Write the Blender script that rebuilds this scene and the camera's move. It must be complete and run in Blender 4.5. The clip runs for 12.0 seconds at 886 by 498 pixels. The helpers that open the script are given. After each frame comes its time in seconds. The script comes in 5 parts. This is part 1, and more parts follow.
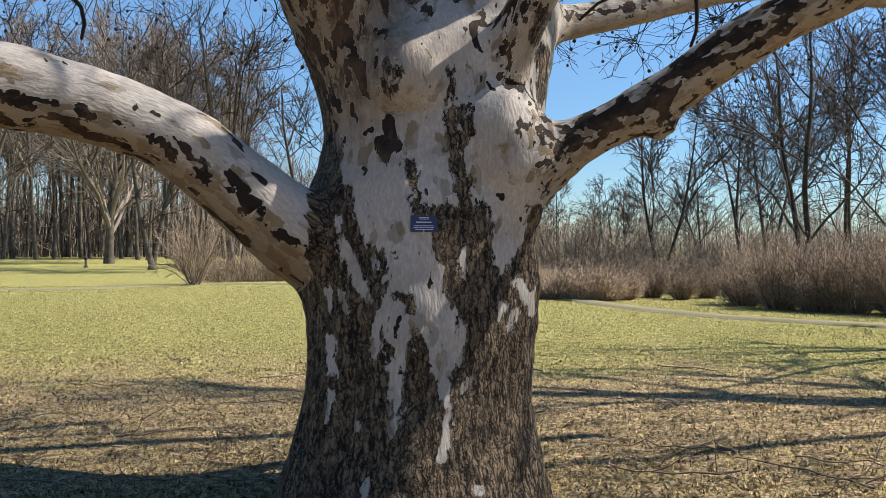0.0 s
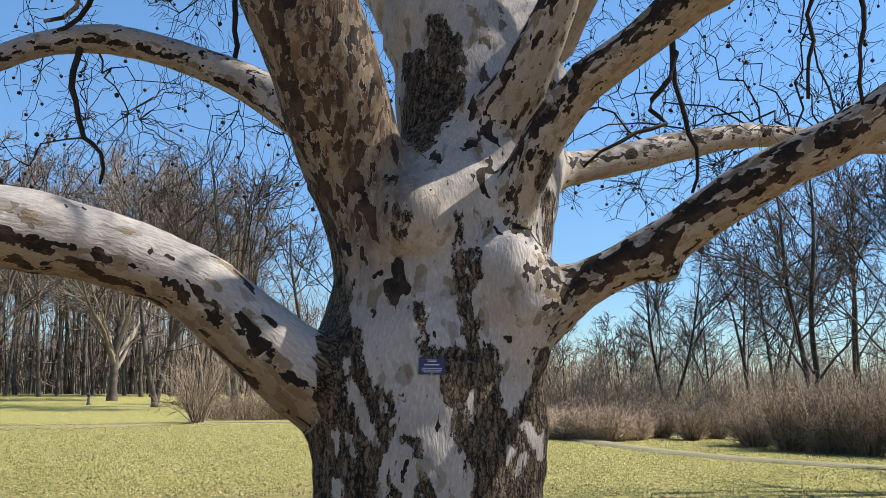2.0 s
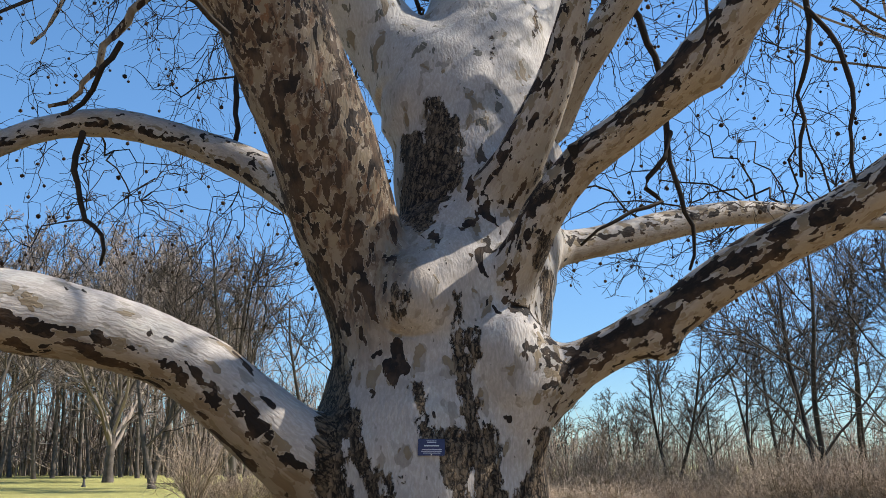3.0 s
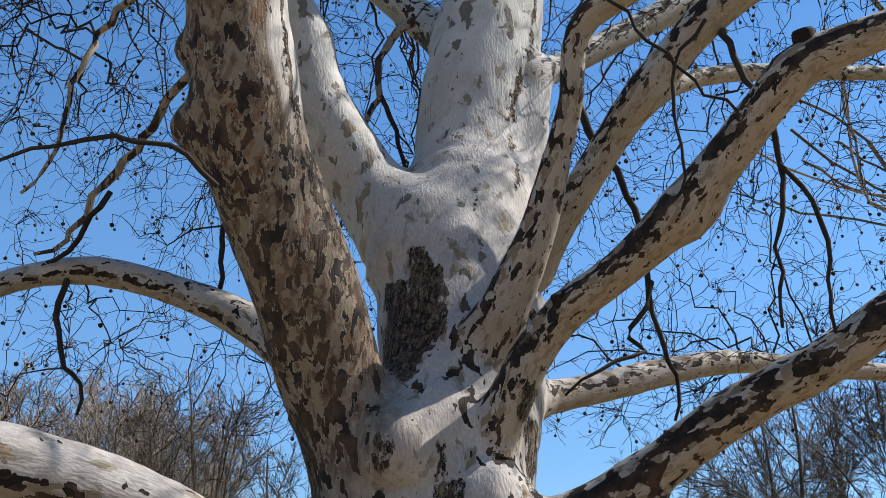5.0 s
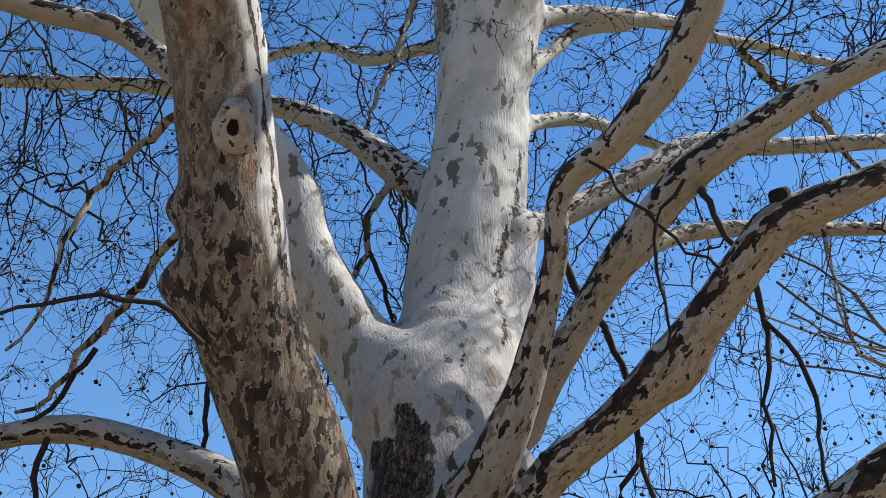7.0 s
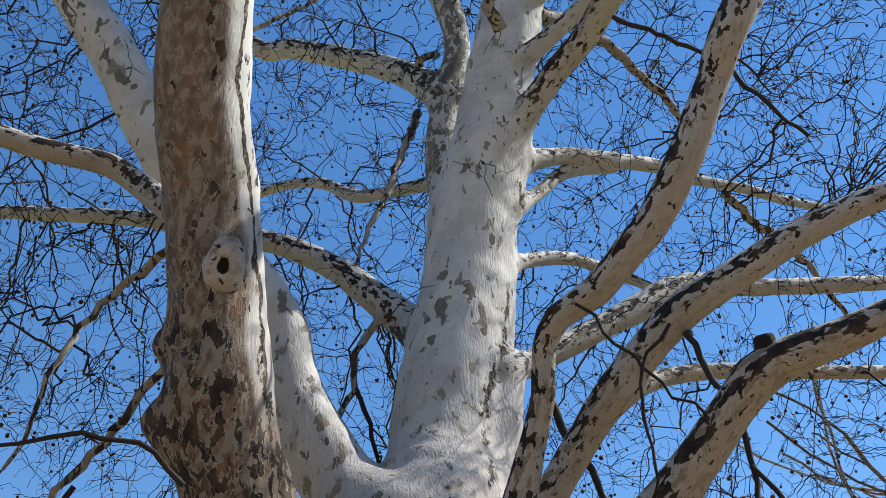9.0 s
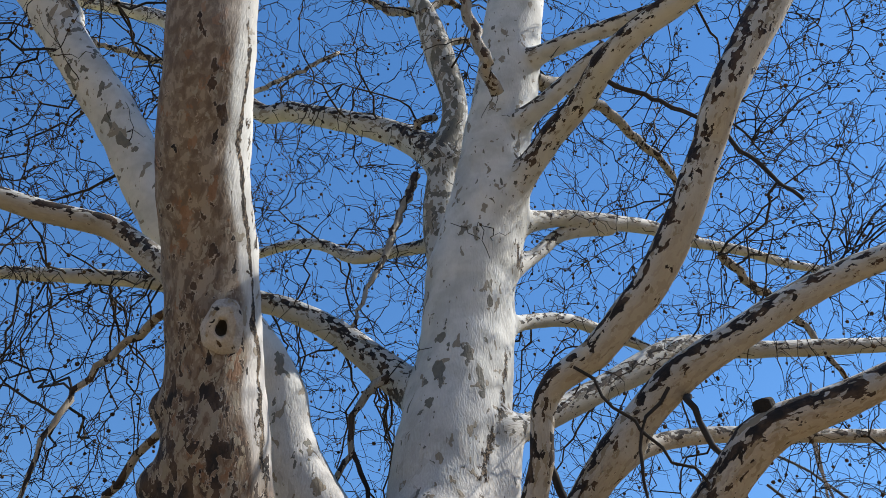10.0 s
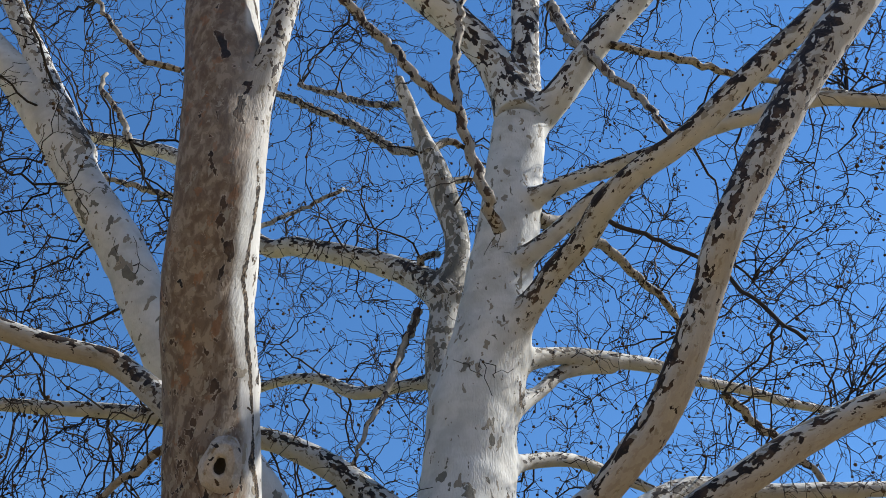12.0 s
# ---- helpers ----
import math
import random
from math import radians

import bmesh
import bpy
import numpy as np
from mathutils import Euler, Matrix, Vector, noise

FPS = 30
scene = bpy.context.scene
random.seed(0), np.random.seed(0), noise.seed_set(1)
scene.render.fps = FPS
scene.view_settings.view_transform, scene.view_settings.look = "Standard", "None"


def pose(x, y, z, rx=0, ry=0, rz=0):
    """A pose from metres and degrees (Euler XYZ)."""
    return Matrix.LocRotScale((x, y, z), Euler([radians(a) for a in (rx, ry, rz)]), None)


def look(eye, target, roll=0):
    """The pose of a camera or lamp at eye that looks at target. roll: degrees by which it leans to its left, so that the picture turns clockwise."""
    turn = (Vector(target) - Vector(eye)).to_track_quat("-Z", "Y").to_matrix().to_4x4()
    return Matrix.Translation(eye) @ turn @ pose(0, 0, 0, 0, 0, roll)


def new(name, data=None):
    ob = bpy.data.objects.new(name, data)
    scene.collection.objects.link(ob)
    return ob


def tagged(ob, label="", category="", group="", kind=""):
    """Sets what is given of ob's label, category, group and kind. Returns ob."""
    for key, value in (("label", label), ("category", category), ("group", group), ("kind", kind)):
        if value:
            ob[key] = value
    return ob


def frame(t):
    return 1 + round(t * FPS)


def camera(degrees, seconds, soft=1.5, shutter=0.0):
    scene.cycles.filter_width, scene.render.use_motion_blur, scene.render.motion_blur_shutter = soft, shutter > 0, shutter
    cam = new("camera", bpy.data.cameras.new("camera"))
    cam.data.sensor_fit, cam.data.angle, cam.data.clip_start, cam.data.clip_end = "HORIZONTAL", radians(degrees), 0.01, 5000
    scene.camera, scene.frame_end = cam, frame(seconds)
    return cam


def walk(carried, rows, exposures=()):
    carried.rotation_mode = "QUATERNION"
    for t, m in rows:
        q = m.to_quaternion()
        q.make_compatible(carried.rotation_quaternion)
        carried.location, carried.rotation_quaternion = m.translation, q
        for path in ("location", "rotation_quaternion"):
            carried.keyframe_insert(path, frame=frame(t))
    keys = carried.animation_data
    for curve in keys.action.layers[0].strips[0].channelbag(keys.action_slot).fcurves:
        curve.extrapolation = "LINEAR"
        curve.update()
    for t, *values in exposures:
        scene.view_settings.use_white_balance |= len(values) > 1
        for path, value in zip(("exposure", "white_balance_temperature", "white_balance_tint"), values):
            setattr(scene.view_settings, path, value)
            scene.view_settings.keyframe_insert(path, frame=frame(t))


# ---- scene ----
from mathutils import kdtree

cam = camera(48.38, 12.0, soft=0.3)
EYE = 1.55
ROWS = [
    (0, 0, 0, -0, -0, -0, 0.276),
    (0.5, -0, -0.009, 0.005, 0.269, 1.803, 0.33),
    (1, -0.006, -0.029, 0.014, 0.365, 3.713, 0.418),
    (1.5, -0.009, -0.041, 0.021, 0.365, 5.762, 0.491),
    (2, -0.013, -0.058, 0.028, 0.386, 7.94, 0.461),
    (2.5, -0.017, -0.07, 0.035, 0.422, 10.204, 0.264),
    (3, -0.009, -0.082, 0.043, 0.365, 12.364, 0.039),
    (3.2, -0.009, -0.084, 0.046, 0.272, 13.201, -0.018),
    (4.8, -0.016, -0.097, 0.047, -0.584, 19.964, -0.024),
    (5, -0.02, -0.096, 0.051, -0.722, 20.9, -0.084),
    (5.5, -0.019, -0.111, 0.053, -1.029, 23.213, -0.241),
    (6, -0.019, -0.127, 0.057, -1.216, 25.517, -0.34),
    (6.5, -0.005, -0.134, 0.068, -1.303, 27.606, -0.486),
    (7, 0.008, -0.123, 0.079, -1.352, 29.627, -0.524),
    (7.2, 0.009, -0.129, 0.083, -1.391, 30.415, -0.54),
    (8.8, 0.014, -0.186, 0.117, -2.045, 36.469, -0.066),
    (9, 0.021, -0.183, 0.113, -2.119, 37.203, -0.185),
    (9.5, 0.016, -0.186, 0.114, -2.356, 38.925, -0.251),
    (10, 0.009, -0.209, 0.118, -2.383, 40.667, -0.262),
    (10.5, -0, -0.206, 0.118, -2.372, 42.521, -0.094),
    (11, -0.007, -0.212, 0.119, -2.352, 44.444, 0.176),
    (11.5, -0.008, -0.23, 0.115, -2.312, 46.431, 0.364),
    (12, -0.009, -0.247, 0.12, -2.295, 48.407, 0.393),
]
walk(cam, [(t, pose(x, y, z + EYE, 90 + pitch, 0, yaw) @ pose(0, 0, 0, 0, 0, roll)) for t, x, y, z, yaw, pitch, roll in ROWS],
     exposures=((0, 0.73, 6800, 11), (1.5, 0.79, 6680, 11), (5, 0.75, 6380, 10), (12, 0.74, 6280, 10)))

# ---- world and sun ----
SUN_AZ, SUN_EL = 82.0, 49.0   # compass angle from +y towards +x, height
world = bpy.data.worlds.new("sky")
scene.world = world
world.use_nodes = True
wt = world.node_tree
sky = wt.nodes.new("ShaderNodeTexSky")
sky.sky_type = "NISHITA"
sky.sun_disc = False
sky.sun_elevation, sky.sun_rotation = radians(SUN_EL), radians(SUN_AZ)
sky.air_density, sky.dust_density, sky.ozone_density = 1.0, 0.0, 1.5
bg = wt.nodes["Background"]
bg.inputs["Strength"].default_value = 0.110
rich = wt.nodes.new("ShaderNodeHueSaturation")
rich.inputs["Hue"].default_value, rich.inputs["Saturation"].default_value = 0.501, 1.24
wt.links.new(sky.outputs[0], rich.inputs["Color"])
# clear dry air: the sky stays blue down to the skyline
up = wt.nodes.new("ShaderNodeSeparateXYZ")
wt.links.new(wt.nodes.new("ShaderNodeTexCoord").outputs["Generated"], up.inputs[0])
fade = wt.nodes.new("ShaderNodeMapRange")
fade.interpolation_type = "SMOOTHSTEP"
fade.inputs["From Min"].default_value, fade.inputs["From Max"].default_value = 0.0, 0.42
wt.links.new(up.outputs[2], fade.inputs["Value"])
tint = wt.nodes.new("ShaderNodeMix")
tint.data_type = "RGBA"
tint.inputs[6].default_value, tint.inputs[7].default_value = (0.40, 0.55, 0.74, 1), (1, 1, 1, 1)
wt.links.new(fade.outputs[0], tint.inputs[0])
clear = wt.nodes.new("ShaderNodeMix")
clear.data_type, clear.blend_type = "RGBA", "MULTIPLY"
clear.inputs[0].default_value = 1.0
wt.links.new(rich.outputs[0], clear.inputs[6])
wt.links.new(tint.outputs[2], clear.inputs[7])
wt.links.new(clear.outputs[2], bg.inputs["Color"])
sun = new("sun", bpy.data.lights.new("sun", "SUN"))
sun.data.energy, sun.data.angle, sun.data.color = 5.0, radians(0.53), (1.0, 0.94, 0.85)
az, el = radians(SUN_AZ), radians(SUN_EL)
sun.matrix_world = look((0, 0, 30), (-math.sin(az) * math.cos(el), -math.cos(az) * math.cos(el), 30 - math.sin(el)))


# ---- materials ----
def material(name, rough=0.85, spec=0.3):
    m = bpy.data.materials.new(name)
    m.use_nodes = True
    b = m.node_tree.nodes["Principled BSDF"]
    b.inputs["Roughness"].default_value = rough
    b.inputs["Specular IOR Level"].default_value = spec
    return m, m.node_tree, b


class Graph:
    """Short forms for shader nodes."""

    def __init__(self, tree):
        self.t = tree

    def put(self, socket, value):
        if hasattr(value, "is_output"):
            self.t.links.new(value, socket)
        else:
            socket.default_value = value

    def math(self, op, a, b=0.0, c=None, clamp=False):
        n = self.t.nodes.new("ShaderNodeMath")
        n.operation, n.use_clamp = op, clamp
        self.put(n.inputs[0], a)
        self.put(n.inputs[1], b)
        if c is not None:
            self.put(n.inputs[2], c)
        return n.outputs[0]

    def noise(self, vec, scale, detail=3.0, rough=0.55, distort=0.0, colour=False):
        n = self.t.nodes.new("ShaderNodeTexNoise")
        self.put(n.inputs["Vector"], vec)
        n.inputs["Scale"].default_value, n.inputs["Detail"].default_value = scale, detail
        n.inputs["Roughness"].default_value, n.inputs["Distortion"].default_value = rough, distort
        return n.outputs["Color" if colour else "Fac"]

    def voronoi(self, vec, scale, feature="F1", out="Distance"):
        n = self.t.nodes.new("ShaderNodeTexVoronoi")
        n.feature = feature
        self.put(n.inputs["Vector"], vec)
        n.inputs["Scale"].default_value = scale
        return n.outputs[out]

    def scaled(self, vec, x, y, z):
        n = self.t.nodes.new("ShaderNodeVectorMath")
        n.operation = "MULTIPLY"
        self.put(n.inputs[0], vec)
        n.inputs[1].default_value = (x, y, z)
        return n.outputs[0]

    def offset(self, vec, add, amount):
        n = self.t.nodes.new("ShaderNodeVectorMath")
        n.operation = "MULTIPLY_ADD"
        self.put(n.inputs[0], add)
        n.inputs[1].default_value = (amount,) * 3
        self.put(n.inputs[2], vec)
        return n.outputs[0]

    def step(self, v, lo, hi):
        n = self.t.nodes.new("ShaderNodeMapRange")
        n.interpolation_type = "SMOOTHSTEP"
        self.put(n.inputs["Value"], v)
        n.inputs["From Min"].default_value, n.inputs["From Max"].default_value = lo, hi
        return n.outputs["Result"]

    def blend(self, f, a, c):
        """Number between a and c."""
        return self.math("ADD", a, self.math("MULTIPLY", f, self.math("SUBTRACT", c, a)))

    def mix(self, fac, a, b, blend="MIX"):
        n = self.t.nodes.new("ShaderNodeMix")
        n.data_type, n.blend_type = "RGBA", blend
        self.put(n.inputs[0], fac)
        self.put(n.inputs[6], a if hasattr(a, "is_output") else (*a, 1))
        self.put(n.inputs[7], b if hasattr(b, "is_output") else (*b, 1))
        return n.outputs[2]

    def attr(self, name, out="Fac"):
        n = self.t.nodes.new("ShaderNodeAttribute")
        n.attribute_name = name
        return n.outputs[out]

    def coords(self, out="Object"):
        return self.t.nodes.new("ShaderNodeTexCoord").outputs[out]

    def geometry(self, out):
        return self.t.nodes.new("ShaderNodeNewGeometry").outputs[out]

    def info(self, out="Random"):
        return self.t.nodes.new("ShaderNodeObjectInfo").outputs[out]

    def bump(self, height, strength, distance, bsdf):
        n = self.t.nodes.new("ShaderNodeBump")
        n.inputs["Strength"].default_value, n.inputs["Distance"].default_value = strength, distance
        self.put(n.inputs["Height"], height)
        self.t.links.new(n.outputs[0], bsdf.inputs["Normal"])


def sycamore_bark():
    """Flaking bark: pale inner skin, tan and brown flakes, furrowed old plates (attribute 'old')."""
    m, t, b = material("sycamore_bark", 0.8, 0.25)
    g = Graph(t)
    sep = t.nodes.new("ShaderNodeSeparateXYZ")
    t.links.new(g.coords(), sep.inputs[0])
    bark = g.attr("bark", "Vector")      # around and along the limb, in metres
    old, flake, warm = g.attr("old"), g.attr("flake"), g.attr("warm")
    wob = g.noise(bark, 9, 3, 0.6, colour=True)
    q = g.offset(bark, wob, 0.05)
    # pale skin, in faint overlapping sheets
    pale = g.mix(g.step(g.noise(q, 2.5, 3), 0.4, 0.65), (0.47, 0.432, 0.395), (0.375, 0.343, 0.31))
    pale = g.mix(g.step(g.noise(g.scaled(q, 1, 1, 0.5), 9, 2, 0.5), 0.58, 0.60), pale, (0.285, 0.258, 0.22))
    pale = g.mix(g.math("MULTIPLY", g.step(g.noise(g.scaled(q, 1, 1, 0.4), 5, 4, 0.6), 0.56, 0.59), 0.6), pale, (0.47, 0.45, 0.41))
    pale = g.mix(g.step(g.noise(g.scaled(q, 1, 1, 0.3), 70, 3, 0.6), 0.35, 0.75), g.mix(0.36, pale, (0.14, 0.115, 0.09)), pale)
    high = g.math("MULTIPLY", g.step(sep.outputs[2], 3.5, 7.5), 0.85)
    pale = g.mix(high, pale, g.mix(g.step(g.noise(q, 3, 3), 0.4, 0.65), (0.50, 0.505, 0.48), (0.37, 0.375, 0.35)))
    # ochre: painted shade of limb undersides, and the left stem's tan skin; greyer high up
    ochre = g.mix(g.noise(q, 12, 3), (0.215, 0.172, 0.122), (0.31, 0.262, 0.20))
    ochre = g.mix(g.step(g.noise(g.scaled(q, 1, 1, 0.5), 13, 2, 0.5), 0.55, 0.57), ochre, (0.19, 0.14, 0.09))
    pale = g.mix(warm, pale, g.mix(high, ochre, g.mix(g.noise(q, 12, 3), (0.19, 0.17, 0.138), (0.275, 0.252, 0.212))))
    # the brown stem: overlapping flakes in several tones
    sheet = g.noise(g.scaled(q, 1, 1, 0.42), 15, 3, 0.55, 0.4)
    upper = g.step(sep.outputs[2], 4.2, 6.5)
    tawny = g.mix(upper, (0.155, 0.11, 0.071), (0.15, 0.115, 0.081))
    tawny = g.mix(g.step(sheet, 0.555, 0.565), tawny, g.mix(upper, (0.215, 0.17, 0.122), (0.21, 0.168, 0.126)))
    tawny = g.mix(g.step(sheet, 0.475, 0.465), tawny, g.mix(upper, (0.105, 0.062, 0.036), (0.12, 0.086, 0.058)))
    tawny = g.mix(g.step(sheet, 0.405, 0.395), tawny, g.mix(upper, (0.05, 0.032, 0.02), (0.10, 0.072, 0.05)))
    rust = g.step(g.noise(g.offset(g.scaled(q, 1, 1, 0.5), (2, 5, 8), 1.0), 7, 4, 0.6), 0.60, 0.63)
    tawny = g.mix(g.math("MULTIPLY", rust, 0.65), tawny, (0.175, 0.086, 0.04))
    tawny = g.mix(g.math("MULTIPLY", g.step(g.noise(g.scaled(q, 1, 1, 0.10), 10, 4, 0.6), 0.54, 0.68), 0.5), tawny, (0.075, 0.046, 0.03))
    pale = g.mix(g.attr("tawny"), pale, tawny)
    # tan and dark brown flakes with rounded outlines, drawn out along the limb
    n1 = g.noise(g.scaled(q, 1, 1, 0.5), 9, 2.5, 0.5, 0.4)
    n2 = g.noise(g.offset(g.scaled(q, 1, 1, 0.5), (7, 3, 1), 1.0), 10, 2.5, 0.5, 0.5)
    # smaller scales where the skin is warm
    n1 = g.blend(warm, n1, g.noise(g.scaled(q, 1, 1, 0.5), 18, 3, 0.55, 0.3))
    n2 = g.blend(warm, n2, g.noise(g.offset(g.scaled(q, 1, 1, 0.45), (4, 9, 2), 1.0), 14, 3.5, 0.56, 0.3))
    n1 = g.math("MULTIPLY_ADD", g.math("SUBTRACT", n1, 0.5), 1.6, 0.5)
    n2 = g.math("MULTIPLY_ADD", g.math("SUBTRACT", n2, 0.5), 1.6, 0.5)
    tan_m = g.step(g.math("ADD", n1, g.math("MULTIPLY", flake, 0.22)), 0.70, 0.712)
    brown_v = g.math("ADD", n2, g.math("MULTIPLY", flake, 0.32))
    brown_m = g.step(brown_v, 0.72, 0.732)
    tan = g.mix(g.noise(q, 14, 2), (0.15, 0.112, 0.07), (0.25, 0.20, 0.138))
    tan = g.mix(high, tan, (0.21, 0.19, 0.152))
    brown = g.mix(g.step(g.math("ADD", g.noise(q, 6, 4), g.math("MULTIPLY", warm, 0.10)), 0.46, 0.72), (0.014, 0.010, 0.008), (0.062, 0.038, 0.022))
    brown = g.mix(g.math("MULTIPLY", g.step(g.noise(g.scaled(q, 1, 1, 0.5), 24, 3), 0.58, 0.66), 0.3), brown, (0.12, 0.08, 0.05))
    brown = g.mix(g.math("MULTIPLY", g.attr("grey"), 0.85), brown, g.mix(g.noise(q, 20, 3), (0.10, 0.095, 0.078), (0.20, 0.19, 0.155)))
    col = g.mix(tan_m, pale, tan)
    # the freshly bared rim round each flake is lighter
    rim = g.math("SUBTRACT", g.step(brown_v, 0.695, 0.70), brown_m, clamp=True)
    col = g.mix(g.math("MULTIPLY", rim, 0.3), col, (0.50, 0.44, 0.36))
    col = g.mix(brown_m, col, brown)
    # little dark flecks
    fl = g.math("MULTIPLY", g.step(g.noise(g.scaled(q, 1, 1, 0.4), 30, 1), 0.76, 0.78), 0.85)
    col = g.mix(fl, col, (0.07, 0.052, 0.034))
    # old plates
    ragged = g.noise(g.scaled(q, 1, 1, 0.45), 18, 6, 0.7)
    old_m = g.step(g.math("ADD", old, g.math("MULTIPLY", g.math("SUBTRACT", ragged, 0.5), 1.9)), 0.49, 0.53)
    furrow = g.noise(g.scaled(q, 1, 1, 0.22), 30, 6, 0.66, 0.3)
    bent = g.offset(g.scaled(q, 1, 1, 0.33), g.noise(q, 22, 3, 0.6, colour=True), 0.06)
    edge = g.voronoi(bent, 34, "DISTANCE_TO_EDGE")
    crack = g.step(edge, 0.02, 0.22)
    rough_h = g.math("ADD", g.math("MULTIPLY", furrow, 0.95), g.math("MULTIPLY", crack, 0.17))
    dark = g.mix(g.step(rough_h, 0.42, 0.80), (0.013, 0.009, 0.006), (0.255, 0.188, 0.122))
    dark = g.mix(g.math("MULTIPLY", g.step(g.noise(q, 6, 4), 0.52, 0.68), 0.5), dark, g.mix(furrow, (0.025, 0.018, 0.011), (0.16, 0.12, 0.078)))
    col = g.mix(old_m, col, dark)
    b.inputs["Roughness"].default_value = 0.78
    t.links.new(col, b.inputs["Base Color"])
    # relief: flakes stand proud of the skin, furrows cut the old plates, fine wrinkles run round
    wr = g.noise(g.scaled(q, 1, 1, 0.25), 60, 2, 0.5)
    h = g.math("ADD", g.math("MULTIPLY", tan_m, 0.10), g.math("MULTIPLY", brown_m, 0.22))
    h = g.math("ADD", h, g.math("MULTIPLY", wr, 0.15))
    h2 = g.math("ADD", 0.35, g.math("MULTIPLY", rough_h, 1.1))
    n = t.nodes.new("ShaderNodeMix")
    t.links.new(old_m, n.inputs[0])
    t.links.new(h, n.inputs[2])
    t.links.new(h2, n.inputs[3])
    g.bump(n.outputs[0], 1.0, 0.045, b)
    return m


def plain(name, a, bcol, scale=6.0, rough=0.85, island=0.0, bump=0.0, spec=0.2):
    """Two-tone noise material; island > 0 also varies it piece by piece."""
    m, t, b = material(name, rough, spec)
    g = Graph(t)
    co = g.coords()
    f = g.noise(co, scale, 4, 0.6)
    if island:
        f = g.math("ADD", g.math("MULTIPLY", f, 1 - island), g.math("MULTIPLY", g.geometry("Random Per Island"), island))
    t.links.new(g.mix(g.step(f, 0.25, 0.75), a, bcol), b.inputs["Base Color"])
    if bump:
        g.bump(g.noise(co, scale * 4, 4), 0.6, bump, b)
    return m


def lawn():
    m, t, b = material("lawn", 0.95, 0.1)
    g = Graph(t)
    co = g.coords()
    big = g.noise(co, 0.22, 3, 0.6)
    mid = g.noise(co, 1.6, 4, 0.65)
    fine = g.math("MULTIPLY", g.step(g.noise(co, 24, 6, 0.85), 0.42, 0.60), g.step(g.noise(co, 5, 5, 0.75), 0.25, 0.55))
    sep = t.nodes.new("ShaderNodeSeparateXYZ")
    t.links.new(co, sep.inputs[0])
    # drier and barer near the tree
    far = g.step(sep.outputs[1], 7.5, 17)
    green = g.mix(fine, (0.115, 0.11, 0.037), (0.60, 0.56, 0.195))
    straw = g.mix(fine, (0.125, 0.088, 0.046), (0.82, 0.61, 0.355))
    f = g.math("ADD", g.math("MULTIPLY", g.math("ADD", big, mid), 0.5), g.math("MULTIPLY", g.math("SUBTRACT", far, 0.5), 0.36))
    col = g.mix(g.step(f, 0.38, 0.66), straw, green)
    col = g.mix(g.math("MULTIPLY", g.step(g.noise(co, 4.5, 4, 0.65), 0.57, 0.68), 0.65), col, (0.08, 0.056, 0.032))
    t.links.new(col, b.inputs["Base Color"])
    g.bump(g.noise(co, 30, 6, 0.8), 1.0, 0.035, b)
    return m


def blade_mat(name, a, c, e):
    m, t, b = material(name, 0.8, 0.15)
    g = Graph(t)
    r = g.geometry("Random Per Island")
    col = g.mix(g.step(r, 0.3, 0.55), a, c)
    col = g.mix(g.step(r, 0.75, 0.95), col, e)
    t.links.new(col, b.inputs["Base Color"])
    return m


BARK = sycamore_bark()
TWIG = plain("twig_bark", (0.010, 0.008, 0.006), (0.040, 0.031, 0.023), 3.0, 0.85, 0.5)
SEED = plain("seed_ball_husk", (0.030, 0.019, 0.011), (0.072, 0.045, 0.024), 40, 0.95, 0.5)
CUT = plain("weathered_cut_wood", (0.008, 0.007, 0.006), (0.035, 0.027, 0.02), 30, 0.9, 0, 0.01)
WOODBARK = plain("grey_bark", (0.05, 0.042, 0.035), (0.15, 0.125, 0.105), 2.0, 0.9)
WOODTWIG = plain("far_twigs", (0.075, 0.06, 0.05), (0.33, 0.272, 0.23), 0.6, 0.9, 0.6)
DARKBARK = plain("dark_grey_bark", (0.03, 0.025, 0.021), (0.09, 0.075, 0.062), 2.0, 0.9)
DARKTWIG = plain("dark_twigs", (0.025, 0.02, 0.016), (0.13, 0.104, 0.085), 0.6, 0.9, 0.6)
SHRUB = plain("shrub_stems", (0.15, 0.11, 0.08), (0.44, 0.34, 0.25), 1.2, 0.9, 0.6)
SHRUB_PALE = plain("pale_shrub_stems", (0.26, 0.19, 0.13), (0.56, 0.44, 0.33), 1.2, 0.9, 0.6)
LAWN = lawn()
GRASS = blade_mat("grass_blades", (0.11, 0.105, 0.032), (0.43, 0.375, 0.135), (0.74, 0.59, 0.36))
LITTER = blade_mat("leaf_litter_flakes", (0.09, 0.056, 0.03), (0.23, 0.16, 0.10), (0.36, 0.28, 0.20))
DRYWOOD = plain("dry_twig_wood", (0.07, 0.055, 0.042), (0.24, 0.195, 0.15), 9.0, 0.9, 0.3)
GRAVEL = plain("path_gravel", (0.17, 0.155, 0.085), (0.25, 0.225, 0.14), 8.0, 0.95, 0, 0.01)
PLAQUE = plain("blue_enamel", (0.010, 0.018, 0.075), (0.016, 0.026, 0.10), 20, 0.35, 0, 0, 0.5)
WHITE = plain("white_print", (0.45, 0.47, 0.52), (0.55, 0.57, 0.62), 30, 0.6)
STEEL = plain("zinc_screw", (0.35, 0.35, 0.36), (0.5, 0.5, 0.5), 60, 0.4)
DARKMETAL = plain("dark_iron", (0.02, 0.02, 0.02), (0.05, 0.045, 0.04), 12, 0.6)


